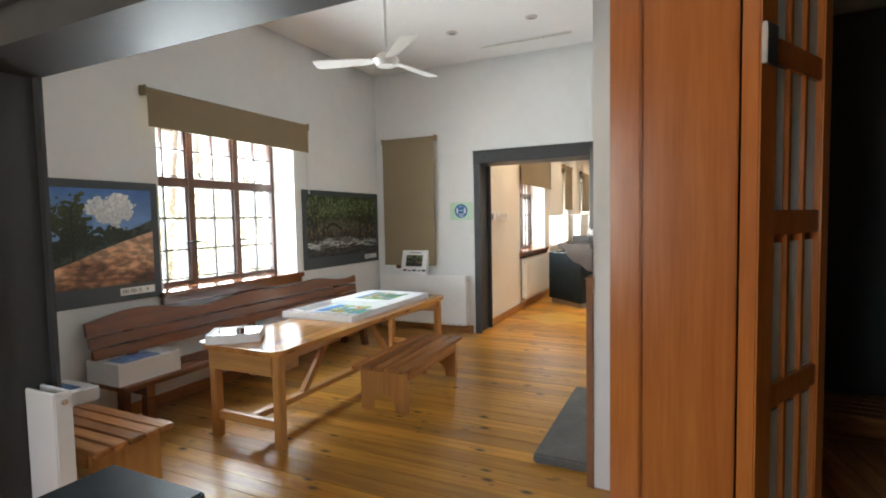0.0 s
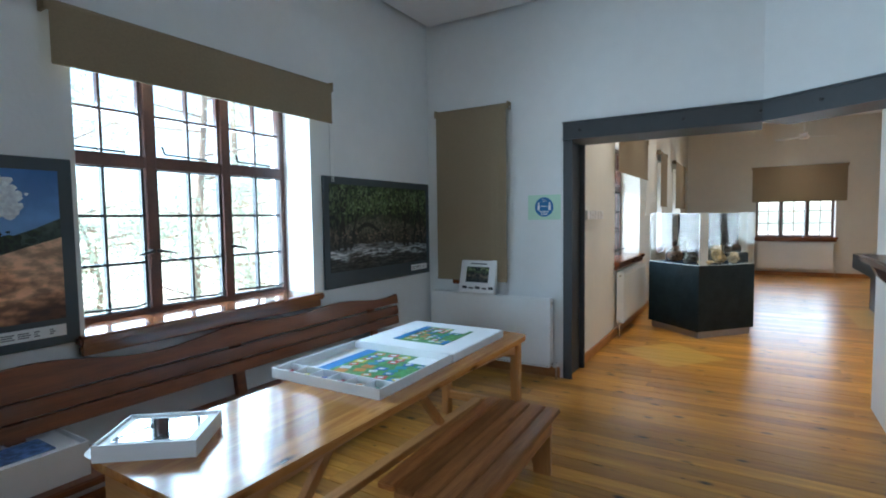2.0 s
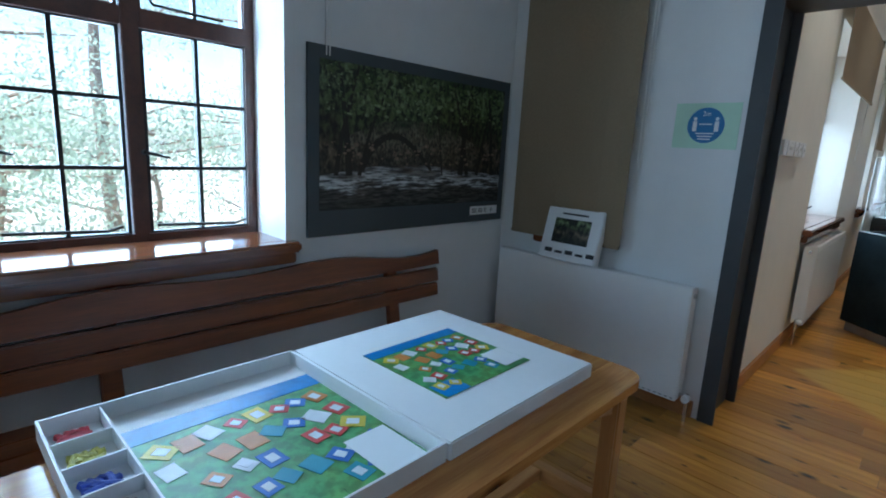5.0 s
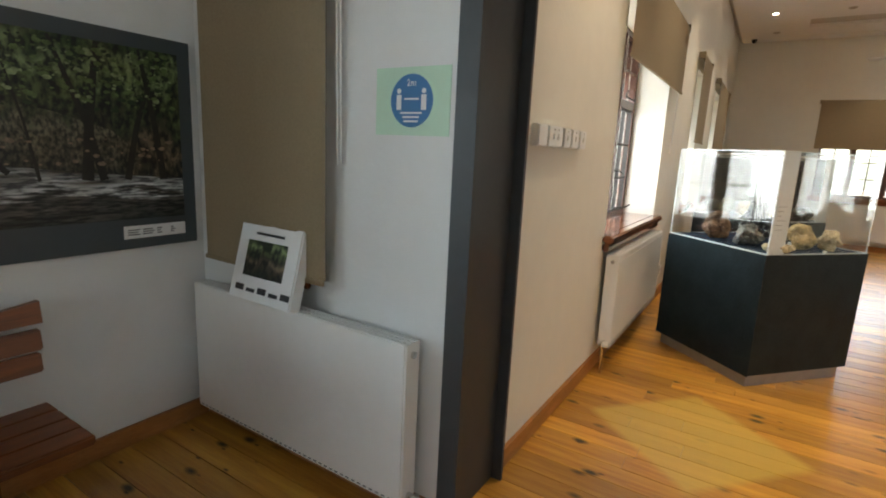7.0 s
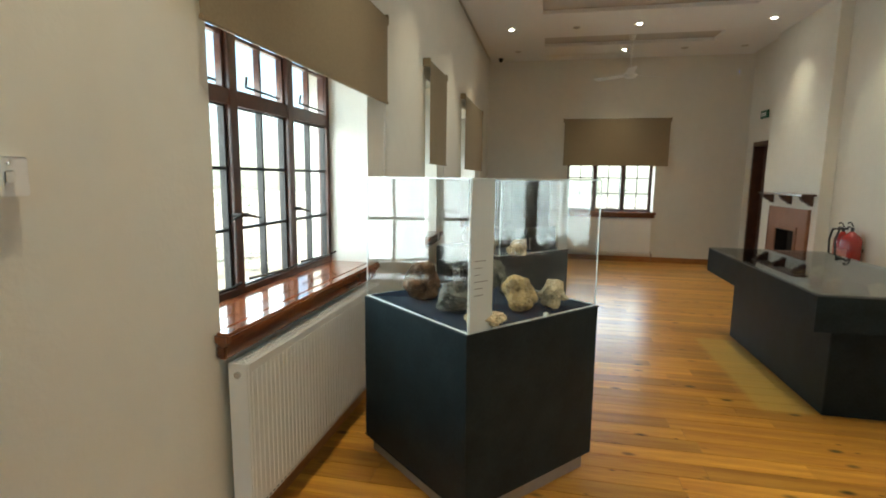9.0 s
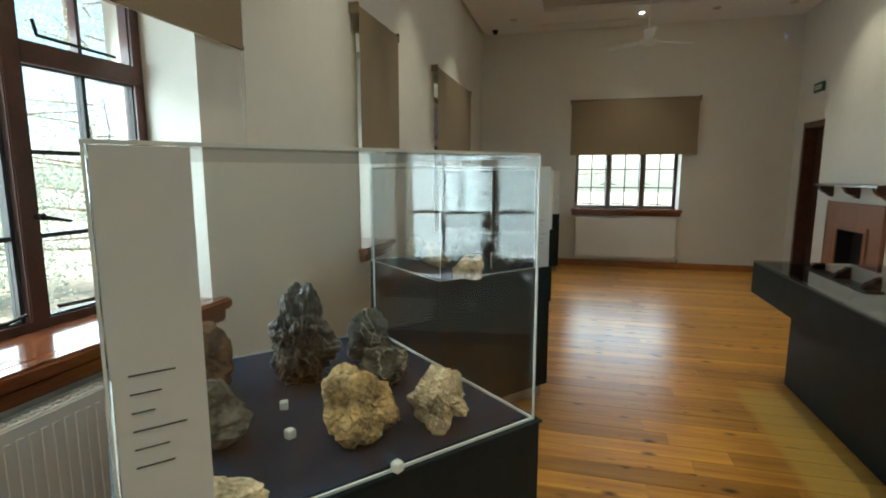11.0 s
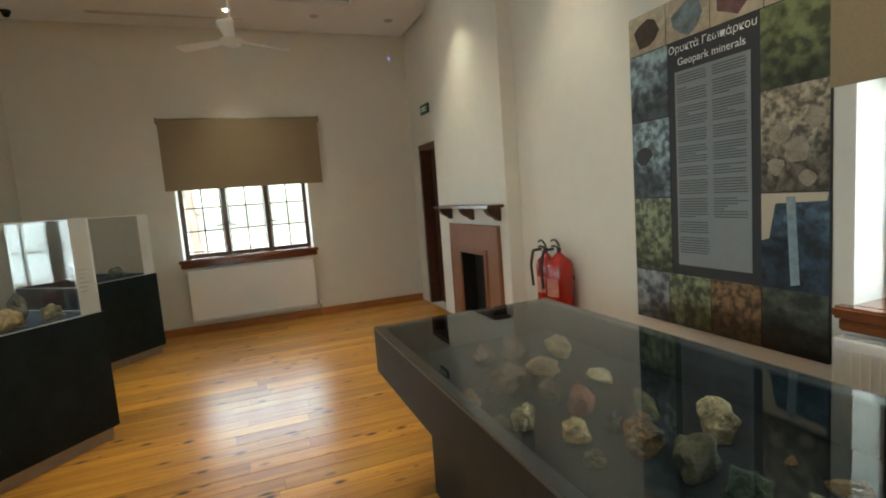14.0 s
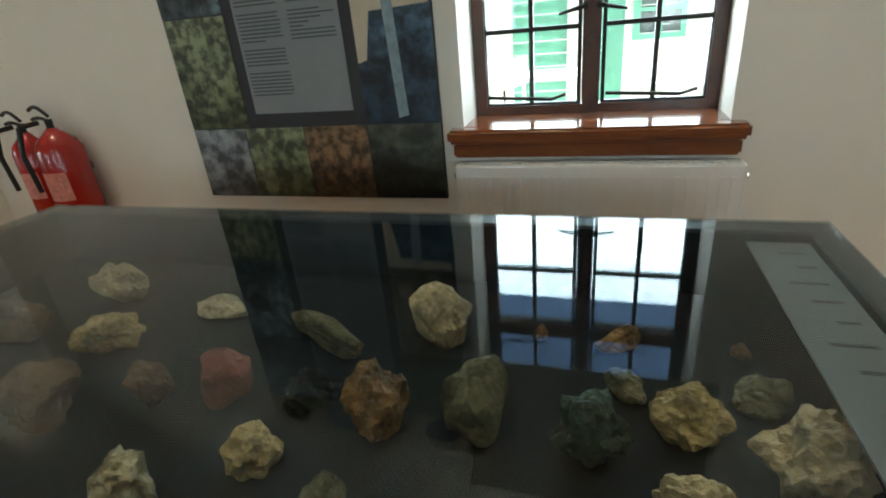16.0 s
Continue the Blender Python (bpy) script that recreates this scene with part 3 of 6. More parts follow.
def blind(loc, rz, width, z0, z1, cord=0.0, bow=0.0):
    e = thing("roller_blind", loc, rz, "khaki fabric roller blind, partly lowered" if z1 - z0 < 1.3 else "khaki fabric roller blind, fully lowered", "blind", "roller blinds")
    w = width / 2
    part("roller_tube", cyl(bmesh.new(), (-w, -0.045, z1 - 0.025), (w, -0.045, z1 - 0.025), 0.026, n=16), BLIND, e, smooth=False)
    for s in (-1, 1):
        part("bracket", soft(B(s * w - 0.008, -0.075, z1 - 0.06, s * w + 0.008, -0.002, z1 + 0.01), 0.003), BLIND, e)
    bm = bmesh.new()
    n = 14
    front, back = [], []
    for i in range(n + 1):
        x = -w + 0.012 + (width - 0.024) * i / n
        dy = bow * math.cos(math.pi * (i / n - 0.5)) + 0.003 * math.sin(i * 1.3)
        front.append([bm.verts.new((x, -0.071 - (0 if j == 0 else dy), z)) for j, z in enumerate((z1 - 0.025, z0 + 0.02))])
        back.append([bm.verts.new((x, -0.069 - (0 if j == 0 else dy), z)) for j, z in enumerate((z1 - 0.025, z0 + 0.02))])
    for i in range(n):
        bm.faces.new((front[i][0], front[i + 1][0], front[i + 1][1], front[i][1]))
        bm.faces.new((back[i][0], back[i][1], back[i + 1][1], back[i + 1][0]))
    part("fabric", bm, BLIND, e)
    part("bottom_bar", soft(B(-w + 0.012, -0.078 - bow * 0.5, z0, w - 0.012, -0.062 - bow * 0.5, z0 + 0.022), 0.004), BLIND, e)
    if cord:
        part("cord", cyl(bmesh.new(), (w + 0.012, -0.05, z1 - 0.03), (w + 0.012, -0.03, z1 - cord), 0.003, n=6), PLASTIC, e, "thin white pull cord")
        part("cord", cyl(bmesh.new(), (w + 0.03, -0.05, z1 - 0.03), (w + 0.03, -0.03, z1 - cord), 0.003, n=6), PLASTIC, e)
    return e


blind((-1.46, -2.40, 0), 90, 1.87, 2.215, 2.52, 0.75)
blind((-0.935, 0.0, 0), 0, 0.79, 0.855, 2.53, 1.2, 0.012)
blind((0.0, 2.70, 0), 90, 1.96, 1.985, 2.57, 1.1)
blind((0.0, 5.33, 0), 90, 0.80, 1.615, 2.57, 1.2)
blind((0.0, 7.82, 0), 90, 1.76, 1.60, 2.57, 1.2)
blind((2.315, 9.95, 0), 0, 1.83, 1.735, 2.57)
blind((4.49, 4.02, 0), -90, 1.04, 1.765, 2.57)


def radiator(loc, rz, width, z0, z1, ribs=True, valve=1):
    e = thing("radiator", loc, rz, "white steel panel radiator with grille top", "radiator", "radiators")
    w = width / 2
    part("front_panel", soft(B(-w, -0.115, z0, w, -0.10, z1), 0.005), RADW, e)
    if ribs:
        n = int(width / 0.033)
        bm = bmesh.new()
        for i in range(n):
            x = -w + 0.03 + (width - 0.06) * i / (n - 1)
            bx(bm, x - 0.008, -0.1185, z0 + 0.04, x + 0.008, -0.1149, z1 - 0.04)
        tagged(part("pressed_ribs", bm, RADW, e), kind="stuff")
    part("back_panel", soft(B(-w, -0.045, z0, w, -0.03, z1 - 0.004), 0.004), RADW, e)
    for s in (-1, 1):
        part("side_cover", soft(B(s * w - 0.004, -0.112, z0 + 0.012, s * w + 0.004, -0.033, z1 - 0.002), 0.002), RADW, e)
        part("plug", cyl(bmesh.new(), (s * (w + 0.004), -0.075, z1 - 0.045), (s * (w + 0.014), -0.075, z1 - 0.045), 0.013, n=12), CHROME, e)
    bm = bmesh.new()
    for k in range(3):
        y = -0.098 + 0.0225 * k
        bx(bm, -w + 0.006, y, z1 - 0.012, w - 0.006, y + 0.008, z1 - 0.003)
    n = int(width / 0.025)
    for i in range(n):
        x = -w + 0.01 + (width - 0.02) * i / n
        bx(bm, x, -0.099, z1 - 0.010, x + 0.008, -0.046, z1 - 0.005)
    part("top_grille", bm, RADW, e)
    bm = bmesh.new()
    vx = valve * (w + 0.045)
    cyl(bm, (valve * w, -0.075, z0 + 0.03), (vx, -0.075, z0 + 0.03), 0.014)
    cyl(bm, (vx, -0.075, z0 + 0.05), (vx, -0.075, 0.0 if z0 < 0.3 else z0 - 0.15), 0.010)
    part("valve", bm, CHROME, e)
    bm = bmesh.new()
    cyl(bm, (vx, -0.075, z0 + 0.03), (vx, -0.115, z0 + 0.03), 0.020)
    part("valve_knob", bm, PLASTIC, e)
    for k in range(int(width / 0.03)):
        x = -w + 0.02 + 0.03 * k
        part("foot_slot", B(x, -0.1162, z0 + 0.012, x + 0.016, -0.1151, z0 + 0.018), DARKPL, e)
    for x in (-w * 0.6, w * 0.6):
        part("wall_bracket", B(x - 0.015, -0.030, z0 + 0.05, x + 0.015, 0.0, z1 - 0.08), RADW, e)
    return e


radiator((-0.745, 0.0, 0), 0, 1.25, 0.105, 0.735, False)
radiator((0.0, 2.60, 0), 90, 1.52, 0.17, 0.79, valve=-1)
radiator((2.265, 9.95, 0), 0, 1.46, 0.16, 0.78, False)
radiator((4.49, 4.02, 0), -90, 0.93, 0.16, 0.78)


# ---- posters and signs: local wall face at y = 0 ----
def bars(bm, x0, z0, x1, z1, y, rows, seed=1, gap=0.45):
    rnd = random.Random(seed)
    h = (z1 - z0) / rows
    for i in range(rows):
        z = z1 - (i + 1) * h
        end = x1 - (x1 - x0) * (rnd.random() * 0.08 if rnd.random() < 0.85 else 0.3 + 0.4 * rnd.random())
        bx(bm, x0, y, z + h * gap * 0.5, end, y + 0.0015, z + h * (1 - gap * 0.5))
    return bm


def blob(bm, cx, cz, r, y, rnd, n=11, sx=1.0):
    vs = [bm.verts.new((cx + sx * r * (0.75 + 0.45 * rnd.random()) * math.cos(a), y, cz + r * (0.75 + 0.45 * rnd.random()) * math.sin(a))) for a in (2 * math.pi * k / n for k in range(n))]
    bm.faces.new(vs)


def solid(bm, d=0.001):
    """Gives flat shapes a millimetre of depth."""
    got = bmesh.ops.extrude_face_region(bm, geom=list(bm.faces))
    bmesh.ops.translate(bm, verts=[v for v in got["geom"] if isinstance(v, bmesh.types.BMVert)], vec=(0, d, 0))
    return bm


def poster(loc, rz, w, h, label, photo_mat):
    e = thing("poster", loc, rz, label, "poster", "posters")
    part("board", soft(B(-w / 2, -0.022, 0, w / 2, -0.002, h), 0.002), MOUNT, e)
    part("print", B(-w / 2 + 0.06, -0.0255, 0.13, w / 2 - 0.06, -0.0225, h - 0.06), photo_mat, e)
    part("credit_strip", B(w / 2 - 0.33, -0.0255, 0.045, w / 2 - 0.06, -0.0225, 0.10), WHITE, e)
    for k in range(4):
        bm = bmesh.new()
        x = w / 2 - 0.315 + 0.062 * k
        for j in range(3):
            bx(bm, x, -0.0275, 0.060 + 0.010 * j, x + (0.05 if k < 2 else 0.022) - 0.008 * ((j + k) % 2), -0.0257, 0.0645 + 0.010 * j)
        part("credit_mark", bm, GREYINK, e)
    part("hanging_wire", cyl(bmesh.new(), (-w / 2 + 0.1, -0.006, h), (-w / 2 + 0.1, -0.006, h + 0.55), 0.002, n=5), CHROME, e)
    return e


def strokes(parent, name, material, lines, y):
    for i, pts in enumerate(lines):
        bm = bmesh.new()
        for (x0, z0, r0), (x1, z1, r1) in zip(pts, pts[1:]):
            d = Vector((x1 - x0, 0, z1 - z0)).normalized()
            nrm = Vector((-d.z, 0, d.x))
            a, b = Vector((x0, y, z0)), Vector((x1, y, z1))
            bm.faces.new([bm.verts.new(p) for p in (a - nrm * r0, b - nrm * r1, b + nrm * r1, a + nrm * r0)])
        bmesh.ops.remove_doubles(bm, verts=list(bm.verts), dist=0.004)
        bmesh.ops.translate(bm, verts=list(bm.verts), vec=(0, -0.0003 * i, 0))
        part(name, solid(bm, 0.0002), material, parent)


SKYP = photo("sky_print", [(0.0, (0.42, 0.55, 0.75)), (0.5, (0.20, 0.36, 0.66)), (1.0, (0.05, 0.15, 0.42))], 2, 0.05, 1, 4, blotch=0.05)
ROCKP = photo("red_rock_print", [(0.0, (0.09, 0.035, 0.02)), (0.35, (0.48, 0.22, 0.11)), (0.6, (0.78, 0.44, 0.26)), (1.0, (0.72, 0.44, 0.28))], 3.5, 0.8, 2, 6, (1, 1, 2.2), 0.5)
TREEP = photo("pine_print", [(0.0, (0.008, 0.014, 0.006)), (0.5, (0.018, 0.032, 0.012)), (1.0, (0.07, 0.085, 0.025))], 14, 0.5, 3, 8, blotch=0.6)
HILLP = photo("hill_print", [(0.0, (0.03, 0.045, 0.02)), (1.0, (0.06, 0.085, 0.07))], 8, 0.4, 4, 8)
CLOUDP = photo("cloud_print", [(0.0, (0.50, 0.54, 0.60)), (1.0, (0.78, 0.80, 0.83))], 9, 0.3, 5, 6, blotch=0.1)
WOODP = photo("woodland_print", [(0.0, (0.010, 0.014, 0.008)), (0.30, (0.05, 0.04, 0.025)), (0.42, (0.16, 0.12, 0.075)), (0.55, (0.035, 0.035, 0.018)), (0.70, (0.075, 0.10, 0.035)), (0.88, (0.19, 0.24, 0.11)), (1.0, (0.04, 0.065, 0.02))], 9, 0.42, 6, 12, (1.3, 1, 0.8), 0.92)
STREAMP = photo("stream_bed_print", [(0.0, (0.03, 0.032, 0.03)), (0.45, (0.09, 0.08, 0.07)), (0.62, (0.58, 0.60, 0.63)), (1.0, (0.07, 0.055, 0.04))], 9, 0.7, 7, 10, (0.5, 1, 3.2), 0.85)
DARKP = mat("dark_trunk_print", (0.018, 0.014, 0.009), 0.5, var=0.4, scale=20)

rnd = random.Random(4)
p1 = poster((-1.46, -3.87, 0.885), 90, 1.24, 0.895, "landscape photograph poster of pines on red rock", SKYP)
bm = bmesh.new()
for cx, cz, r, n in ((0.20, 0.70, 0.075, 60), (0.30, 0.74, 0.07, 60), (0.26, 0.64, 0.08, 70), (0.36, 0.68, 0.05, 40), (-0.42, 0.77, 0.035, 25), (-0.20, 0.52, 0.04, 25)):
    for k in range(n):
        blob(bm, cx + r * 0.6 * rnd.gauss(0, 1), cz + r * 0.42 * rnd.gauss(0, 1), r * (0.12 + 0.22 * rnd.random()), -0.0262 - 0.0000025 * len(bm.faces), rnd, 9, 1.3)
tagged(part("printed_cloud", solid(bm, 0.0003), CLOUDP, p1), kind="stuff")
hill = [(-0.56, 0.40), (-0.30, 0.44), (0.05, 0.50), (0.25, 0.49), (0.45, 0.56), (0.56, 0.61), (0.56, 0.13), (-0.56, 0.13)]
part("printed_hill", prism(bmesh.new(), hill, -0.0272, -0.0268), HILLP, p1)
bm = bmesh.new()
for cx, cz, sx, sz, n in ((-0.27, 0.63, 0.15, 0.10, 330), (-0.38, 0.53, 0.10, 0.06, 150), (-0.02, 0.60, 0.09, 0.14, 330), (0.06, 0.48, 0.14, 0.06, 200), (-0.46, 0.36, 0.10, 0.07, 170), (-0.14, 0.40, 0.12, 0.05, 150), (0.26, 0.50, 0.16, 0.045, 170)):
    for k in range(n):
        blob(bm, cx + sx * 0.5 * rnd.gauss(0, 1), cz + sz * 0.5 * rnd.gauss(0, 1), 0.006 + 0.013 * rnd.random(), -0.0276 - 0.0000008 * len(bm.faces), rnd, 7, 1.4)
tagged(part("printed_foliage", solid(bm, 0.0004), TREEP, p1), kind="stuff")
strokes(p1, "printed_trunk", DARKP, [[(-0.42, 0.22, 0.016), (-0.38, 0.4, 0.012), (-0.32, 0.62, 0.008)], [(-0.02, 0.28, 0.012), (-0.02, 0.7, 0.005)], [(-0.38, 0.42, 0.009), (-0.25, 0.5, 0.006)]], -0.0292)
rock_line = [(-0.56, 0.235), (-0.35, 0.25), (-0.15, 0.28), (0.0, 0.33), (0.18, 0.40), (0.36, 0.46), (0.56, 0.52), (0.56, 0.13), (-0.56, 0.13)]
part("printed_rock", prism(bmesh.new(), rock_line, -0.0306, -0.0296), ROCKP, p1)

p2 = poster((-1.46, -0.795, 0.915), 90, 1.50, 0.90, "woodland photograph poster with arching trees over a stream bed", WOODP)
part("printed_stream", prism(bmesh.new(), [(-0.69, 0.30), (-0.4, 0.345), (0.0, 0.36), (0.3, 0.33), (0.69, 0.30), (0.69, 0.131), (-0.69, 0.131)], -0.0265, -0.0256), STREAMP, p2)
CLEARP = photo("clearing_print", [(0.0, (0.03, 0.026, 0.018)), (0.4, (0.10, 0.085, 0.055)), (0.7, (0.17, 0.15, 0.10)), (1.0, (0.06, 0.07, 0.035))], 11, 0.8, 9, 10, (1.6, 1, 1), 0.8)
part("printed_clearing", prism(bmesh.new(), [(-0.60, 0.31), (0.45, 0.31), (0.52, 0.40), (0.40, 0.50), (0.20, 0.56), (-0.05, 0.60), (-0.30, 0.58), (-0.52, 0.50)], -0.0262, -0.0256), CLEARP, p2)
arch = [(-0.45 + 0.50 * k / 12, 0.33 + 0.18 * math.sin(math.pi * (k / 12) ** 0.8), 0.022 - 0.012 * k / 12) for k in range(13)]
trunks = [arch]
for x, lean, r in ((-0.60, 0.10, 0.014), (-0.52, -0.05, 0.02), (-0.46, 0.16, 0.012), (0.30, 0.05, 0.022), (0.36, -0.12, 0.016), (0.45, 0.12, 0.014), (0.60, -0.06, 0.016), (0.14, -0.08, 0.006)):
    trunks.append([(x, 0.30, r), (x + lean * 0.4, 0.52, r * 0.8), (x + lean * 1.3, 0.835, r * 0.4)])
strokes(p2, "printed_trunk", DARKP, trunks, -0.0275)
for tint, count, z0, z1 in (((0.10, 0.14, 0.045), 420, 0.60, 0.83), ((0.24, 0.29, 0.14), 150, 0.60, 0.82), ((0.02, 0.034, 0.012), 200, 0.57, 0.83), ((0.22, 0.15, 0.10), 90, 0.36, 0.47)):
    bm = bmesh.new()
    for k in range(count):
        cx = 0.66 * (2 * rnd.random() - 1)
        blob(bm, cx, z0 + (z1 - z0) * rnd.random(), 0.003 + 0.008 * rnd.random() ** 2, -0.0318 - 0.000004 * k, rnd, 6, 1.7)
    tagged(part("printed_foliage", solid(bm, 0.0002), mat("leaf_print", tint, 0.5, var=0.5, scale=40), p2), kind="stuff")

sign = thing("notice", (-0.21, 0.0, 1.443), 0, "pale green paper notice with a blue distancing symbol", "sign")
part("paper", B(-0.155, -0.004, 0, 0.155, -0.001, 0.225), MINT, sign)
part("blue_disc", cyl(bmesh.new(), (0.0, -0.0042, 0.115), (0.0, -0.0060, 0.115), 0.088, n=40), BLUE, sign)
bm = bmesh.new()
for s in (-1, 1):
    bx(bm, s * 0.052 - 0.010, -0.0075, 0.085, s * 0.052 + 0.010, -0.0062, 0.135)
    cyl(bm, (s * 0.052, -0.0062, 0.147), (s * 0.052, -0.0075, 0.147), 0.009, n=12)
bx(bm, -0.03, -0.0075, 0.118, 0.03, -0.0062, 0.124)
for k, w in enumerate((0.045, 0.035, 0.03)):
    bx(bm, -w, -0.0075, 0.072 - 0.014 * k, w, -0.0062, 0.078 - 0.014 * k)
part("white_symbol", bm, WHITE, sign)
writing("2m", 0.032, sign, pose(0, -0.0076, 0.163, 90, 0, 0), WHITE)

panel = thing("information_panel", (4.49, 5.115, 0.622), -90, "dark information panel of mineral photographs with text column", "panel")
part("board", soft(B(-0.56, -0.018, 0.0, 0.56, -0.002, 1.78), 0.002), INK, panel)
MIN = {"grey": ((0.05, 0.06, 0.07), (0.26, 0.29, 0.33)), "ice": ((0.045, 0.06, 0.075), (0.26, 0.35, 0.42)), "green": ((0.07, 0.085, 0.04), (0.22, 0.25, 0.15)), "bone": ((0.11, 0.09, 0.065), (0.33, 0.28, 0.21)),
       "rust": ((0.05, 0.03, 0.015), (0.20, 0.12, 0.06)), "blue": ((0.012, 0.025, 0.045), (0.07, 0.12, 0.19)), "black": ((0.006, 0.008, 0.006), (0.07, 0.08, 0.06)), "moss": ((0.03, 0.04, 0.02), (0.15, 0.17, 0.08)), "beige": ((0.36, 0.30, 0.22), (0.46, 0.39, 0.29))}
TILES = [(-0.56, 1.18, -0.27, 1.56, "ice"), (-0.56, 0.73, -0.27, 1.177, "ice"), (-0.56, 0.30, -0.27, 0.73, "green"), (-0.56, 0.0, -0.30, 0.30, "grey"), (-0.30, 0.0, -0.02, 0.30, "green"),
         (-0.02, 0.0, 0.26, 0.30, "rust"), (0.26, 0.0, 0.56, 0.30, "black"), (0.26, 0.30, 0.56, 0.74, "blue"), (0.26, 0.74, 0.56, 1.20, "bone"), (0.26, 1.20, 0.56, 1.56, "moss"),
         (-0.56, 1.56, -0.28, 1.78, "beige"), (-0.28, 1.56, 0.0, 1.78, "beige"), (0.0, 1.56, 0.28, 1.78, "beige"), (0.28, 1.56, 0.56, 1.78, "beige")]
for i, (x0, z0, x1, z1, k) in enumerate(TILES):
    lo, hi = MIN[k]
    part("printed_photo", B(x0 + 0.003, -0.0215, z0 + 0.003, x1 - 0.003, -0.0185, z1 - 0.003), photo("mineral_print", [(0.2, lo), (0.5, tuple((a + b) / 2 for a, b in zip(lo, hi))), (0.75, hi)], 3.8 + 1.7 * (i % 3), 0.85, 11 + i * 3.1, 10, (1, 1, 1), 0.05 if k == "beige" else 0.7), panel)
rnd = random.Random(9)
for i, c in enumerate(((0.05, 0.03, 0.02), (0.16, 0.20, 0.22), (0.12, 0.06, 0.06), (0.03, 0.03, 0.035))):
    bm = bmesh.new()
    blob(bm, -0.42 + 0.28 * i, 1.66, 0.085, -0.0225, rnd, 9, 1.2)
    part("printed_mineral", solid(bm, 0.0008), mat("mineral_cutout", c, 0.5, var=0.5, scale=20), panel)
PEB = mat("pebble_print", (0.25, 0.21, 0.16), 0.5, var=0.4, scale=14)
for cx, cz, r in ((0.35, 1.0, 0.05), (0.43, 0.92, 0.06), (0.5, 1.05, 0.045), (0.33, 0.86, 0.04), (0.47, 0.80, 0.035)):
    bm = bmesh.new()
    blob(bm, cx, cz, r, -0.0225, rnd, 12)
    part("printed_mineral", solid(bm, 0.0008), PEB, panel)

part("printed_corner", prism(bmesh.new(), [(0.264, 0.52), (0.30, 0.53), (0.33, 0.69), (0.55, 0.70), (0.556, 0.736), (0.264, 0.736)], -0.0228, -0.0216), BEIGE, panel)
bm = bmesh.new()
blob(bm, -0.47, 0.98, 0.055, -0.0225, rnd, 10, 1.2)
part("printed_hollow", solid(bm, 0.0008), INK, panel)
part("printed_vein", solid(prism(bmesh.new(), [(0.40, 0.32), (0.44, 0.33), (0.42, 0.72), (0.38, 0.72)], -0.0238, -0.0228), 0.0001), mat("pale_vein_print", (0.22, 0.29, 0.33), 0.5, var=0.3, scale=30), panel)
part("text_sheet", B(-0.225, -0.0215, 0.355, 0.215, -0.0185, 1.40), GREYTEXT, panel)
tb = bmesh.new()
z = 1.385
k = 0
while z > 0.42:
    n = 4 + (k * 7) % 5
    for x0, x1 in ((-0.21, -0.02), (0.01, 0.20)):
        if z - n * 0.0135 > 0.42 and not (x0 > 0 and z < 0.62):
            bars(tb, x0, z - n * 0.0135, x1, z, -0.0235, n, k * 2 + int(x0 > 0), 0.62)
    z -= n * 0.0135 + 0.017
    k += 1
part("printed_text", tb, GREYINK, panel)
writing("Ορυκτά Γεωπάρκου", 0.055, panel, pose(-0.005, -0.0225, 1.50, 90, 0, 0), WHITE)
writing("Geopark minerals", 0.055, panel, pose(-0.005, -0.0225, 1.43, 90, 0, 0), WHITE)

exit_sign = thing("exit_sign", (4.49, 9.29, 2.48), -90, "small green emergency exit sign", "sign")
part("plate", soft(B(-0.13, -0.03, 0, 0.13, -0.002, 0.12), 0.003), EXIT, exit_sign)
part("white_symbol", bars(bmesh.new(), -0.10, 0.03, 0.10, 0.09, -0.032, 2, 3), WHITE, exit_sign)

# light switches
switches = [(0.535, 0.10, 0), (0.65, 0.165, 2), (0.835, 0.095, 1), (0.95, 0.095, 1), (1.065, 0.095, 1)]
for y, w, n in switches:
    e = thing("light_switch", (0.0, y + w / 2, 1.435), 90, "white plastic wall plate with rocker" if n else "blank white plastic wall plate", "switch", "wall switches")
    part("back_box", soft(B(-w / 2, -0.03, 0, w / 2, -0.001, 0.09), 0.003), PLASTIC, e)
    part("plate", soft(B(-w / 2 + 0.002, -0.036, 0.002, w / 2 - 0.002, -0.0305, 0.088), 0.003), WHITE, e)
    for k in range(n):
        x = (k - (n - 1) / 2) * 0.05
        part("rocker", soft(B(x - 0.012, -0.042, 0.03, x + 0.012, -0.0365, 0.058), 0.003), PLASTIC, e)
        part("screw", cyl(bmesh.new(), (x, -0.0365, 0.074), (x, -0.038, 0.074), 0.004, n=8), CHROME, e)
sock = thing("wall_socket", (0.0, 4.15, 0.24), 90, "white plastic wall socket near the floor", "socket")
part("plate", soft(B(-0.045, -0.015, 0, 0.045, -0.001, 0.085), 0.003), PLASTIC, sock)
part("socket_slot", B(-0.012, -0.0165, 0.03, 0.012, -0.0155, 0.055), INK, sock)


# ---- ceiling lamps, vents, fans ----
def downlight(x, y, z):
    e = thing("downlight", (x, y, z), 0, "small round recessed ceiling spotlight", "ceiling light", "downlights")
    bm = bmesh.new()
    cyl(bm, (0, 0, 0.0), (0, 0, -0.008), 0.05, 0.046, n=24)
    part("ring", bm, PLASTIC, e)
    part("lens", cyl(bmesh.new(), (0, 0, -0.009), (0, 0, -0.012), 0.034, n=20), LAMP, e)
    return e


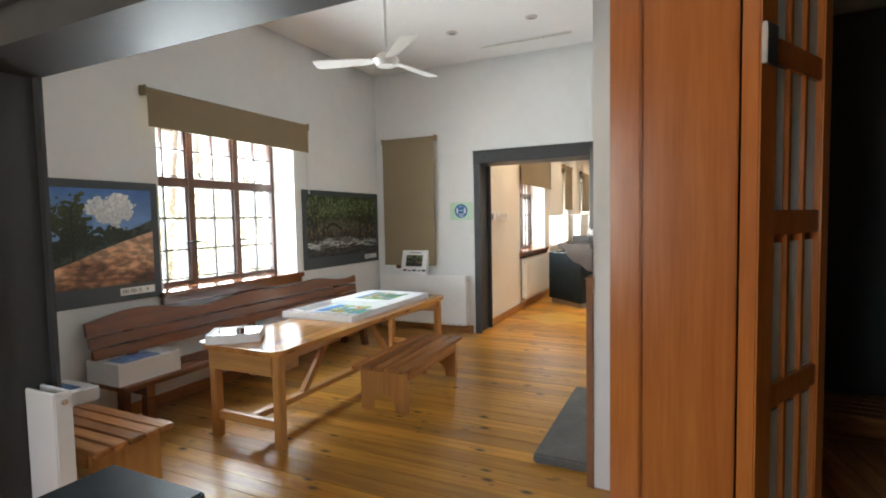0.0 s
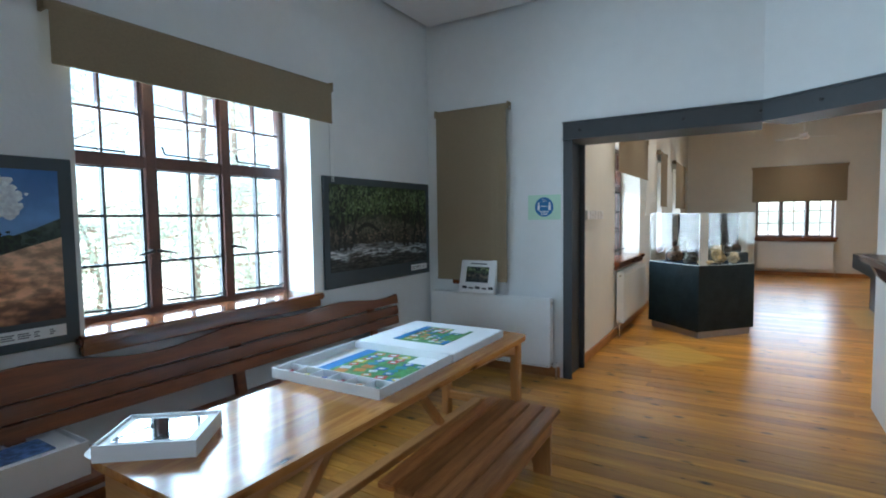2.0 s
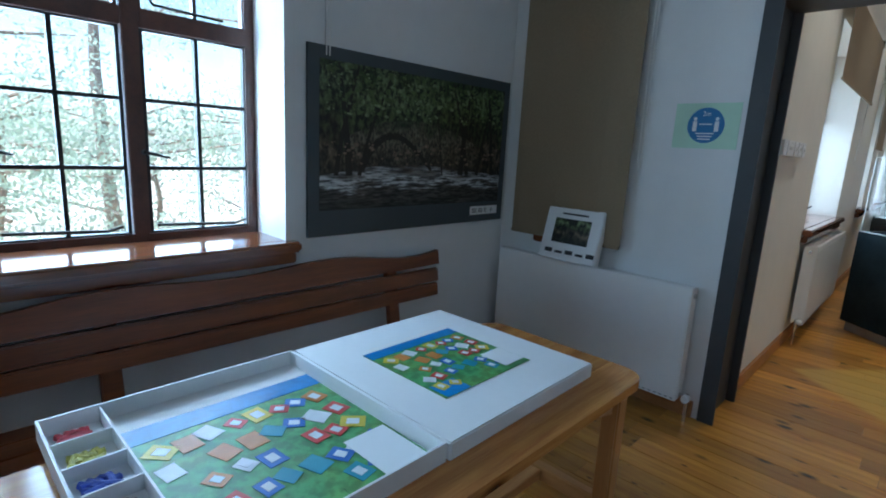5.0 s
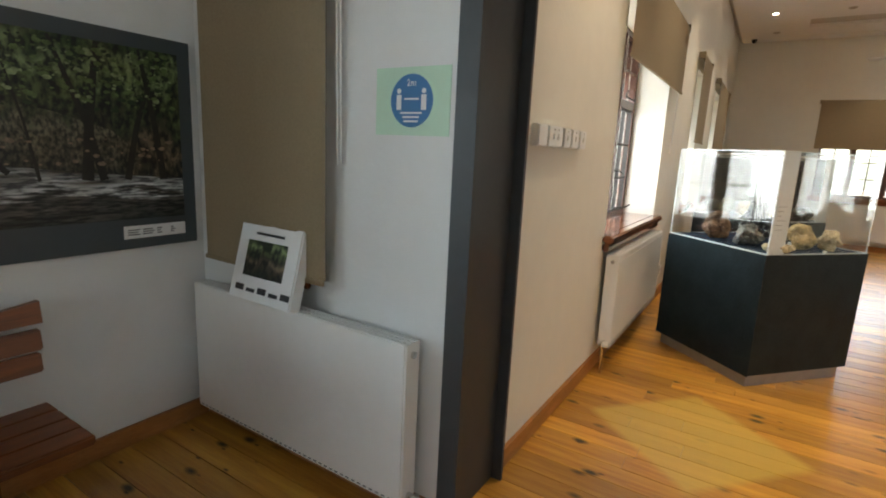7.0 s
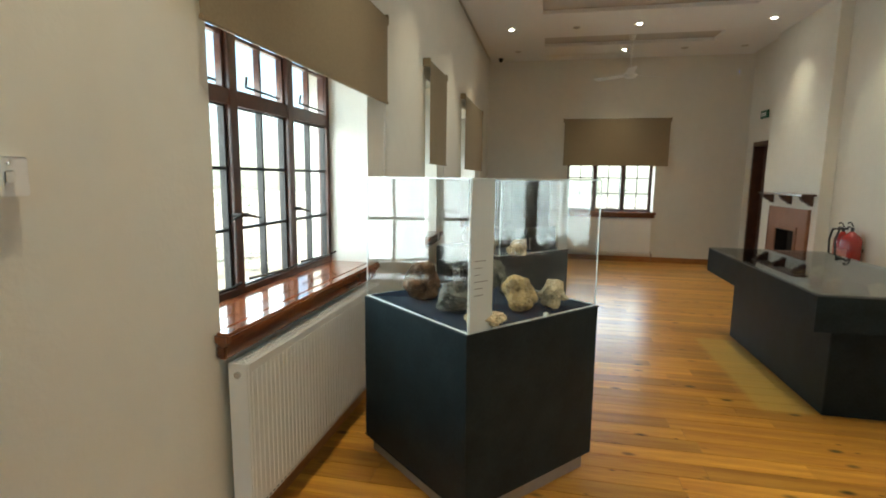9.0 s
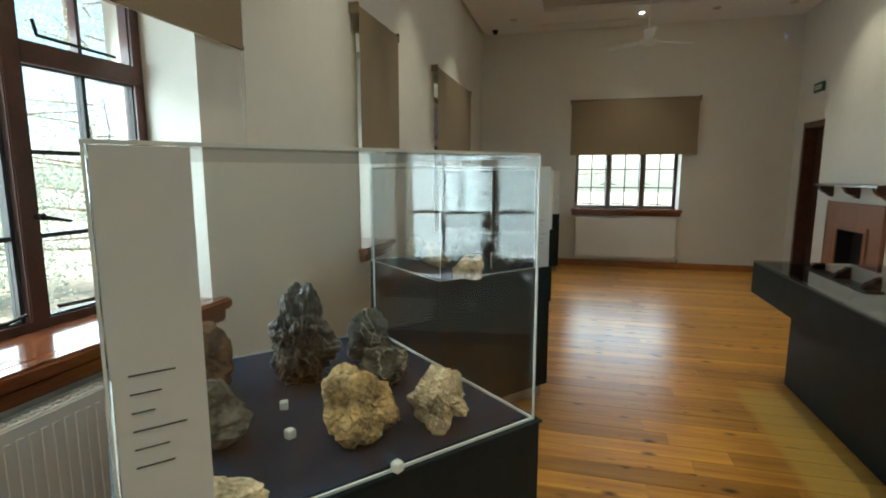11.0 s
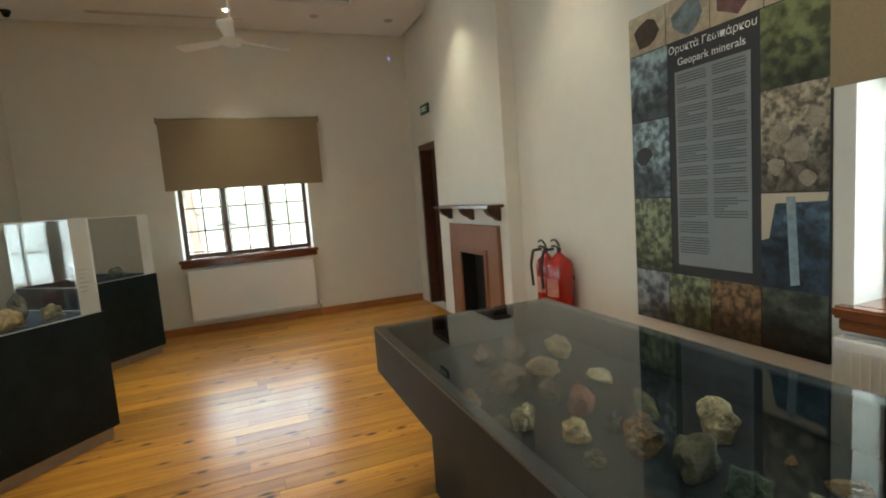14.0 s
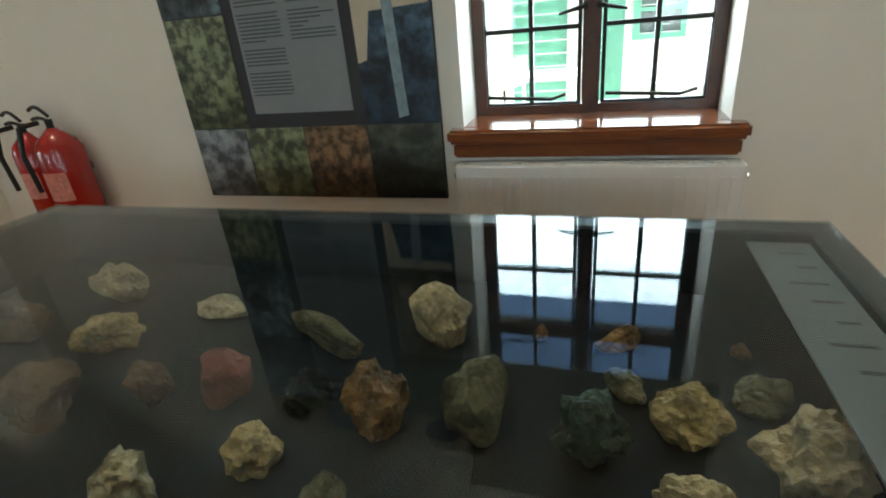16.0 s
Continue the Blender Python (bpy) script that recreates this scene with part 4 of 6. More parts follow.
for lx, ly in LAMPS:
    downlight(lx, ly, H2)
for lx, ly in ((0.17, -1.04), (1.01, -1.05), (0.17, -3.4), (1.01, -3.4)):
    e = thing("downlight", (lx, ly, H1), 0, "unlit round recessed ceiling spotlight", "ceiling light", "downlights")
    part("ring", cyl(bmesh.new(), (0, 0, 0), (0, 0, -0.01), 0.06, 0.054, n=24), GREYPANEL, e)
    part("lens", cyl(bmesh.new(), (0, 0, -0.0105), (0, 0, -0.014), 0.036, n=20), CHROME, e)


for lx, ly in ((3.22, 9.30), (0.585, 9.15), (4.10, 9.30), (1.47, 7.89)):
    e = thing("downlight", (lx, ly, H2), 0, "unlit round recessed ceiling spotlight", "ceiling light", "downlights")
    part("ring", cyl(bmesh.new(), (0, 0, 0), (0, 0, -0.01), 0.055, 0.05, n=24), GREYPANEL, e)
    part("lens", cyl(bmesh.new(), (0, 0, -0.0105), (0, 0, -0.014), 0.034, n=20), CHROME, e)


def slot_vent(x, y, z, w):
    e = thing("slot_vent", (x, y, z), 0, "narrow dark linear ceiling air vent", "vent")
    part("frame", soft(slab("z", -0.008, 0.0, -w / 2, w / 2, -0.045, 0.045, [(-w / 2 + 0.02, w / 2 - 0.02, -0.028, -0.004), (-w / 2 + 0.02, w / 2 - 0.02, 0.004, 0.028)]), 0.001), PLASTIC, e)
    part("slot", B(-w / 2 + 0.02, -0.03, -0.003, w / 2 - 0.02, 0.03, -0.0005), INK, e)


slot_vent(0.77, -0.48, H1, 1.05)
slot_vent(1.70, 9.52, H2, 1.55)


def ceiling_fan(x, y, z_top, z, turn):
    e = thing("ceiling_fan", (x, y, z), turn, "white three-blade ceiling fan on a long rod", "ceiling fan", "ceiling fans")
    part("rod", cyl(bmesh.new(), (0, 0, 0.03), (0, 0, z_top - z), 0.011, n=12), PLASTIC, e)
    part("canopy", cyl(bmesh.new(), (0, 0, z_top - z - 0.06), (0, 0, z_top - z), 0.03, 0.055, n=16), PLASTIC, e)
    bm = bmesh.new()
    cyl(bm, (0, 0, 0.0), (0, 0, 0.045), 0.105, 0.06, n=24)
    cyl(bm, (0, 0, -0.045), (0, 0, 0.0), 0.07, 0.105, n=24)
    part("motor", bm, PLASTIC, e, smooth=False)
    for k in range(3):
        m = Matrix.Rotation(k * 2 * math.pi / 3, 4, "Z") @ Matrix.Rotation(radians(10), 4, "X")
        bm = bmesh.new()
        prism(bm, [(0.09, -0.035), (0.2, -0.055), (0.55, -0.07), (0.58, -0.05), (0.58, 0.05), (0.55, 0.065), (0.2, 0.05), (0.09, 0.035)], -0.004, 0.004, "z")
        for v in bm.verts:
            v.co = m @ v.co
        part("blade", bm, PLASTIC, e)


ceiling_fan(0.24, -2.47, H1, 2.70, 78)
ceiling_fan(2.30, 8.45, H2, 3.04, 25)
ceiling_fan(2.13, 4.75, H2, 3.10, 40)
cctv = thing("security_camera", (0.25, 9.62, H2), 0, "small black dome security camera on the ceiling", "security camera")
part("base", cyl(bmesh.new(), (0, 0, -0.02), (0, 0, 0), 0.045, n=16), BLACKMETAL, cctv)
bm = bmesh.new()
bmesh.ops.create_uvsphere(bm, u_segments=14, v_segments=8, radius=0.036, matrix=Matrix.Translation((0, 0, -0.03)))
part("dome", bm, SCREEN, cctv, smooth=True)


sensor = thing("wall_sensor", (4.25, 9.95, 3.32), 0, "small white alarm sensor with a blue light", "sensor")
part("case", soft(B(-0.03, -0.04, -0.05, 0.03, -0.001, 0.05), 0.006), PLASTIC, sensor)
part("indicator", cyl(bmesh.new(), (0, -0.0405, 0.0), (0, -0.043, 0.0), 0.006, n=10), glow("blue_indicator", (0.1, 0.2, 1.0), 3.0), sensor)


# ---- fireplaces ----
def fireplace(loc, rz, w, op, op_h, sur_h, mantel_z, mantel_w, label, breast):
    e = thing("fireplace", loc, rz, label, "fireplace")
    part("surround", soft(slab("y", -0.035, -0.001, -w / 2, w / 2, 0.0, sur_h, [(-op / 2, op / 2, 0.0, op_h)]), 0.006), TERRA, e)
    part("opening_trim", soft(slab("y", -0.05, -0.036, -op / 2 - 0.05, op / 2 + 0.05, 0.0, op_h + 0.05, [(-op / 2, op / 2, 0.0, op_h)]), 0.005), TERRA, e)
    bm = bmesh.new()
    for a in ((-op / 2 + 0.012, breast - 0.02, 0.004, op / 2 - 0.012, breast - 0.01, op_h - 0.012), (-op / 2 + 0.002, -0.034, 0.004, -op / 2 + 0.011, breast - 0.01, op_h - 0.002), (op / 2 - 0.011, -0.034, 0.004, op / 2 - 0.002, breast - 0.01, op_h - 0.002), (-op / 2 + 0.012, -0.034, op_h - 0.011, op / 2 - 0.012, breast - 0.02, op_h - 0.002), (-op / 2 + 0.012, -0.034, 0.0, op / 2 - 0.012, breast - 0.02, 0.003)):
        bx(bm, *a)
    part("firebox", bm, SOOT, e, "sooty black fire opening")
    part("mantel_shelf", soft(B(-mantel_w / 2, -0.17, mantel_z - 0.026, mantel_w / 2, -0.001, mantel_z), 0.006), FRAME, e, "dark brown wooden mantel shelf")
    for x in (-mantel_w * 0.42, 0, mantel_w * 0.42):
        prof = [(-0.15, mantel_z - 0.027), (-0.001, mantel_z - 0.027), (-0.001, mantel_z - 0.15), (-0.03, mantel_z - 0.145), (-0.06, mantel_z - 0.11), (-0.10, mantel_z - 0.10), (-0.13, mantel_z - 0.07)]
        part("corbel", soft(prism(bmesh.new(), prof, x - 0.035, x + 0.035, "x"), 0.004), FRAME, e)
    return e


fireplace((1.92, -2.65, 0), -90, 1.14, 0.56, 0.885, 1.13, 1.315, 1.28, "terracotta fireplace surround with dark wooden mantel", 0.28)
fireplace((4.35, 7.79, 0), -90, 1.12, 0.56, 0.855, 1.145, 1.34, 1.34, "terracotta fireplace surround with dark wooden mantel", 0.13)
hearth = thing("hearth_slab", (1.735, -2.42, 0), 0, "grey stone hearth slab on the floor", "hearth")
part("slab", soft(B(-0.185, -0.65, 0, 0.18, 0.66, 0.06), 0.012, 3), STONE, hearth)
remote = thing("router", (1.82, -2.95, 1.315), 0, "small black box on the mantel", "box")
part("case", soft(B(-0.05, -0.06, 0, 0.05, 0.06, 0.03), 0.006), TVBLACK, remote)

tv = thing("television", (1.92, -2.48, 1.62), -90, "flat black television on a wall bracket", "television")
part("cabinet", soft(B(-0.38, -0.075, -0.245, 0.38, -0.03, 0.245), 0.008), TVBLACK, tv)
part("screen", B(-0.365, -0.078, -0.225, 0.365, -0.0755, 0.232), SCREEN, tv)
part("bracket", soft(B(-0.15, -0.029, -0.12, 0.15, -0.001, 0.12), 0.004), BLACKMETAL, tv)

niche = thing("wall_display", (2.31, -3.74, 0), -90, "clear acrylic sheet screwed over a wall display of leaflets", "display")
acr = part("acrylic_sheet", B(-0.50, -0.045, 0.25, 0.51, -0.040, 2.5), ACRYL, niche)
acr.visible_shadow = False
for z in (0.3, 0.9, 1.5, 2.1):
    for x in (-0.47, 0.48):
        part("stand_off", cyl(bmesh.new(), (x, -0.055, z), (x, -0.001, z), 0.012, n=12), CHROME, niche)
part("backing", B(-0.48, -0.008, 0.27, 0.49, -0.002, 2.48), mat("grey_backing", (0.10, 0.10, 0.10), 0.7, var=0.15, scale=3), niche)
rnd = random.Random(3)
for k in range(5):
    z = 0.5 + 0.36 * k
    part("leaflet", soft(B(-0.42, -0.036, z, -0.15, -0.010, z + 0.2), 0.003), WHITE, niche)
    part("leaflet", soft(B(0.0, -0.030, z + 0.05, 0.3, -0.010, z + 0.22), 0.003), BEIGE, niche)

# ---- benches, table and boxes in the small room ----
lb = thing("wall_bench", (-1.46, -2.31, 0), 0, "long dark-stained wooden bench with wavy back", "bench")
L0, L1 = -1.57, 1.59
top = [(L0 + (L1 - L0) * k / 60, 0.795 + 0.022 * math.sin(2 * math.pi * (k / 60) * 3 - 0.7) + 0.016 * math.sin(2 * math.pi * k / 60 * 2)) for k in range(61)]
outline = [(L0, 0.685), *[(y, z) for y, z in top], (L1, 0.70)]


def tilted(bm):
    for v in bm.verts:
        v.co.x -= (v.co.z - 0.4) * 0.16
    return bm


part("top_backboard", tilted(prism(bmesh.new(), outline, 0.13, 0.158, "x")), BROWN, lb)
part("backboard", tilted(soft(B(0.13, L0 + 0.01, 0.60, 0.158, L1 - 0.01, 0.678), 0.006)), BROWN, lb)
part("backboard", tilted(soft(B(0.13, L0 + 0.02, 0.52, 0.158, L1 - 0.02, 0.592), 0.006)), BROWN, lb)
for y in (-1.25, -0.1, 1.25):
    part("back_post", tilted(soft(B(0.09, y - 0.035, 0.33, 0.129, y + 0.035, 0.74), 0.004)), BROWN, lb)
for k in range(4):
    part("seat_board", soft(B(0.07 + k * 0.1, L0 + 0.02, 0.335, 0.165 + k * 0.1, L1, 0.37), 0.006), BROWN, lb)
for y in (-1.35, -0.1, 1.30):
    part("seat_bearer", soft(B(0.07, y - 0.03, 0.26, 0.44, y + 0.03, 0.334), 0.004), BROWN, lb)
    part("leg", soft(B(0.09, y - 0.03, 0.0, 0.16, y + 0.03, 0.259), 0.004), BROWN, lb)
    part("leg", soft(prism(bmesh.new(), [(0.37, 0.259), (0.44, 0.259), (0.43, 0.12), (0.46, 0.0), (0.39, 0.0), (0.36, 0.14)], y - 0.03, y + 0.03), 0.004), BROWN, lb)

tb = thing("table", (-0.245, -2.385, 0), 0, "long varnished pine table with rounded corners and drawer", "table")
W, D, R = 0.345, 1.235, 0.09


def rounded(w, d, r, n=5):
    pts = []
    for cx, cy, a0 in ((w - r, d - r, 0), (-w + r, d - r, 90), (-w + r, -d + r, 180), (w - r, -d + r, 270)):
        pts += [(cx + r * math.cos(radians(a0 + 90 * k / n)), cy + r * math.sin(radians(a0 + 90 * k / n))) for k in range(n + 1)]
    return pts


for k in range(5):
    x0, x1 = -W + 2 * W * k / 5, -W + 2 * W * (k + 1) / 5
    pts = [(min(max(x, x0), x1), y) for x, y in rounded(W, D, R)]
    keep = [p for i, p in enumerate(pts) if p != pts[i - 1]]
    part("top_board", prism(bmesh.new(), keep, 0.625, 0.657, "z"), TABLE, tb)
for s in (-1, 1):
    curve = [(-D + 0.09, 0.624), (D - 0.09, 0.624), (D - 0.09, 0.52)] + [(y, 0.545 + 0.05 * math.sin(math.pi * (y + D) / (2 * D))) for y in [D - 0.25 - (2 * D - 0.5) * k / 12 for k in range(13)]] + [(-D + 0.09, 0.52)]
    part("apron", prism(bmesh.new(), curve, s * (W - 0.07) - 0.012, s * (W - 0.07) + 0.012, "x"), PINE, tb)
part("apron", soft(B(-W + 0.09, D - 0.10, 0.50, W - 0.09, D - 0.076, 0.624), 0.003), PINEX, tb)
part("drawer", soft(B(-W + 0.05, -D + 0.045, 0.485, W - 0.085, -D + 0.30, 0.62), 0.004), PINEX, tb, "pine drawer box under the table end")
for x in (-W + 0.065, W - 0.065):
    for y in (-D + 0.09, D - 0.09):
        part("leg", soft(B(x - 0.03, y - 0.03, 0, x + 0.03, y + 0.03, 0.624), 0.006), PINEZ, tb)
for y in (-D + 0.09, D - 0.09):
    part("stretcher", soft(B(-W + 0.095, y - 0.02, 0.13, W - 0.095, y + 0.02, 0.19), 0.004), PINEX, tb)
part("long_stretcher", soft(B(-0.035, -D + 0.11, 0.14, 0.035, D - 0.11, 0.18), 0.004), PINE, tb)
for s in (-1, 1):
    m = Matrix.Translation((0, s * 0.42, 0.38)) @ Matrix.Rotation(s * radians(42), 4, "X")
    part("brace", soft(bx(bmesh.new(), -0.02, -0.025, -0.28, 0.02, 0.025, 0.28, m), 0.003), PINEZ, tb)


def slat_bench(loc, rz, length, width, label, slats=5):
    e = thing("slatted_bench", loc, rz, label, "bench", "slatted benches")
    sw = width / slats
    for k in range(slats):
        part("slat", soft(B(-width / 2 + k * sw + 0.004, -length / 2, 0.33, -width / 2 + (k + 1) * sw - 0.004, length / 2, 0.36), 0.005), CEDAR, e)
    for s in (-1, 1):
        y = s * (length / 2 - 0.10)
        w = width / 2 - 0.03
        arch = [(-w, 0.33), (w, 0.33), (w, 0.0), (w - 0.10, 0.0)] + [((w - 0.10) * math.cos(math.pi * k / 8), 0.03 + 0.10 * math.sin(math.pi * k / 8)) for k in range(9)] + [(-w + 0.10, 0.0), (-w, 0.0)]
        part("end_panel", prism(bmesh.new(), arch, y - 0.014, y + 0.014), PINEZ, e)
    for s in (-1, 1):
        part("side_rail", soft(B(s * (width / 2 - 0.03) - 0.012, -length / 2 + 0.12, 0.25, s * (width / 2 - 0.03) + 0.012, length / 2 - 0.12, 0.329), 0.003), CEDAR, e)
    return e


slat_bench((0.275, -2.22, 0), 2, 1.16, 0.46, "slatted pine bench standing beside the table")
slat_bench((-0.80, -4.30, 0), 90, 1.20, 0.42, "slatted pine bench holding a white picture box")
slat_bench((3.45, -2.4, 0), 85, 1.1, 0.42, "slatted wooden bench in the dark room")
slat_bench((3.15, -3.4, 0), 10, 0.9, 0.42, "low slatted wooden bench in the dark room")

endrad = thing("radiator", (-0.445, -4.665, 0), 0, "white steel radiator end with round plug", "radiator", "radiators")
part("front_panel", soft(B(0.0, 0.06, 0.10, 0.235, 0.075, 0.70), 0.005), RADW, endrad)
part("back_panel", soft(B(0.0, 0.0, 0.10, 0.235, 0.015, 0.70), 0.005), RADW, endrad)
part("side_cover", soft(B(0.2355, 0.002, 0.0, 0.243, 0.073, 0.70), 0.002), RADW, endrad)
part("plug", cyl(bmesh.new(), (0.2432, 0.037, 0.655), (0.255, 0.037, 0.655), 0.014, n=14), CHROME, endrad)

stool = thing("box_stool", (0.64, -4.98, 0), 0, "plain black box stool by the portal", "stool")
part("body", soft(B(-0.24, -0.20, 0.0, 0.24, 0.20, 0.50), 0.006), CASE, stool)
part("seat", soft(B(-0.25, -0.21, 0.50, 0.25, 0.21, 0.55), 0.01, 3), CASE, stool)

BOARD = photo("game_board_print", [(0.0, (0.06, 0.20, 0.05)), (0.45, (0.12, 0.27, 0.05)), (0.75, (0.20, 0.34, 0.06)), (1.0, (0.10, 0.30, 0.10))], 9, 0.4, 5, 3, blotch=0.25)
SEA = mat("sea_print", (0.03, 0.20, 0.50), 0.4, var=0.25, scale=8)
SQUARES = [mat("square_print", c, 0.45, var=0.1) for c in ((0.55, 0.06, 0.05), (0.05, 0.16, 0.50), (0.62, 0.50, 0.05), (0.55, 0.22, 0.05), (0.72, 0.74, 0.76), (0.06, 0.30, 0.40))]


def board_print(parent, x0, y0, x1, y1, z):
    """A printed board game: a winding path of coloured squares on green and blue."""
    part("game_board", B(x0, y0, z, x1, y1, z + 0.002), BOARD, parent)
    w, h = x1 - x0, y1 - y0
    part("printed_sea", B(x0, y0, z + 0.0022, x0 + w * 0.13, y1, z + 0.003), SEA, parent)
    part("printed_sea", B(x0 + w * 0.80, y0 + h * 0.02, z + 0.0022, x1, y0 + h * 0.26, z + 0.003), SEA, parent)
    r = random.Random(5)
    for i in range(5):
        for j in range(8):
            if r.random() < 0.25:
                continue
            cx, cy = x0 + w * (0.22 + 0.155 * i + 0.03 * r.random()), y0 + h * (0.08 + 0.115 * j + 0.03 * r.random())
            s = min(w, h) * (0.045 + 0.02 * r.random())
            m = Matrix.Translation((cx, cy, z)) @ Matrix.Rotation(r.random(), 4, "Z")
            part("printed_square", bx(bmesh.new(), -s, -s * 0.8, 0.0032, s, s * 0.8, 0.0040, m), SQUARES[(i * 3 + j * 2 + r.randrange(3)) % 6], parent)
            if r.random() < 0.5:
                part("printed_square", bx(bmesh.new(), -s * 0.5, -s * 0.4, 0.0042, s * 0.5, s * 0.4, 0.0048, m), SQUARES[4], parent)
    part("printed_note", B(x0 + w * 0.66, y1 - h * 0.26, z + 0.0051, x0 + w * 0.95, y1 - h * 0.02, z + 0.0058), WHITE, parent)
    part("printed_text", bars(bmesh.new(), 0, 0, 1, 1, 0, 1), INK, parent).matrix_basis = Matrix.Translation((x0 + w * 0.90, y0 + h * 0.55, z + 0.006)) @ Matrix.Diagonal((w * 0.05, 0.3, 0.0006, 1))


tray = thing("game_box", (-0.36, -2.36, 0.657), 1, "open white game box with compartments and a coloured board", "board game")
for a in ((-0.35, -0.33, 0, 0.35, 0.33, 0.006),):
    part("tray_floor", B(*a), WHITE, tray)
for a in ((-0.35, -0.33, 0.006, 0.35, -0.324, 0.05), (-0.35, 0.324, 0.006, 0.35, 0.33, 0.05), (-0.35, -0.324, 0.006, -0.344, 0.324, 0.05), (0.344, -0.324, 0.006, 0.35, 0.324, 0.05)):
    part("tray_side", B(*a), WHITE, tray)
part("divider", B(-0.344, -0.205, 0.006, 0.344, -0.200, 0.044), WHITE, tray)
COUNT = [mat("counters", c, 0.5, var=0.4, scale=60) for c in ((0.45, 0.02, 0.04), (0.5, 0.45, 0.08), (0.05, 0.08, 0.4), (0.4, 0.03, 0.05), (0.5, 0.2, 0.05), (0.03, 0.25, 0.18))]
for k in range(6):
    x = -0.344 + k * 0.1147
    if k:
        part("divider", B(x, -0.324, 0.006, x + 0.004, -0.205, 0.042), WHITE, tray)
    bm = bmesh.new()
    r = random.Random(k)
    for j in range(16):
        cyl(bm, (x + 0.03 + 0.06 * r.random(), -0.30 + 0.07 * r.random(), 0.007 + 0.0022 * j % 0.012), (x + 0.03 + 0.06 * r.random() * 0 + 0.06 * (j % 4) / 4, -0.30 + 0.07 * (j // 4) / 4, 0.013), 0.008, n=8)
    part("counters", bm, COUNT[k], tray)
board_print(tray, -0.24, -0.195, 0.34, 0.32, 0.0065)
lid = thing("closed_game_box", (-0.365, -1.68, 0.657), 1, "closed white game box with a printed board picture", "board game")
part("top", soft(B(-0.352, -0.345, 0.0, 0.352, 0.345, 0.05), 0.004), WHITE, lid)
board_print(lid, -0.17, -0.20, 0.20, 0.20, 0.0502)


def open_box(loc, rz, w, d, h, label, inside=None, picture=None):
    e = thing("white_box", loc, rz, label, "box", "white boxes")
    part("bottom", B(-w / 2, -d / 2, 0, w / 2, d / 2, 0.005), WHITE, e)
    for a in ((-w / 2, -d / 2, 0.005, w / 2, -d / 2 + 0.006, h), (-w / 2, d / 2 - 0.006, 0.005, w / 2, d / 2, h), (-w / 2, -d / 2 + 0.006, 0.005, -w / 2 + 0.006, d / 2 - 0.006, h), (w / 2 - 0.006, -d / 2 + 0.006, 0.005, w / 2, d / 2 - 0.006, h)):
        part("side", B(*a), WHITE, e)
    if inside:
        rim = 0.04 if h < 0.1 else 0.09
        part("insert", B(-w / 2 + rim, -d / 2 + rim, h * 0.86, w / 2 - rim, d / 2 - rim, h * 0.89), inside, e)
        part("insert_tray", B(-w / 2 + 0.006, -d / 2 + 0.006, h * 0.74, w / 2 - 0.006, d / 2 - 0.006, h * 0.85), WHITE, e)
    return e


PUZZLE = photo("puzzle_print", [(0.2, (0.10, 0.12, 0.18)), (0.5, (0.42, 0.42, 0.42)), (0.8, (0.12, 0.22, 0.5))], 10, 0.6, 3, 6)
open_box((-1.235, -3.63, 0.37), 0, 0.36, 0.46, 0.15, "open white box with a photograph insert on the bench", PUZZLE)
MIRROR = mat("mirror_sheet", (0.75, 0.78, 0.80), 0.04, metal=1.0, var=0.02)
open_box((-0.44, -3.42, 0.657), 38, 0.34, 0.28, 0.06, "shallow open white box with a mirror inside", MIRROR)
plate = thing("paper_plate", (-0.52, -3.55, 0.657), 0, "small white round plate on the table corner", "plate")
part("plate", cyl(bmesh.new(), (0, 0, 0), (0, 0, 0.012), 0.05, 0.085, n=24), WHITE, plate)
pbox = thing("picture_box", (-1.17, -4.22, 0.36), 0, "white lidded box with a blue photograph on top", "box")
part("box_body", soft(B(-0.18, -0.20, 0, 0.18, 0.20, 0.085), 0.004), WHITE, pbox)
part("photo_print", B(-0.11, -0.13, 0.0855, 0.11, 0.13, 0.088), photo("blue_photo", [(0.0, (0.05, 0.05, 0.07)), (1.0, (0.05, 0.16, 0.4))], 9, 0.5, 8, 6), pbox)

frame_box = thing("picture_stand", (-0.84, -0.14, 0.735), 0, "white box with woodland photograph leaning on the blind", "box")
m = Matrix.Rotation(radians(-15), 4, "X")
part("box_body", soft(bx(bmesh.new(), -0.19, -0.03, 0.008, 0.19, 0.03, 0.33, m), 0.006), WHITE, frame_box)
part("photo_print", bx(bmesh.new(), -0.12, -0.0335, 0.11, 0.12, -0.0305, 0.26, m), WOODP, frame_box)
part("caption", bx(bmesh.new(), -0.08, -0.0335, 0.285, 0.09, -0.0305, 0.295, m), INK, frame_box)
bm = bmesh.new()
for k in range(5):
    bx(bm, -0.15 + 0.07 * k, -0.0335, 0.045, -0.10 + 0.07 * k, -0.0305, 0.07 - 0.01 * (k % 2), m)
part("logo_marks", bm, INK, frame_box)


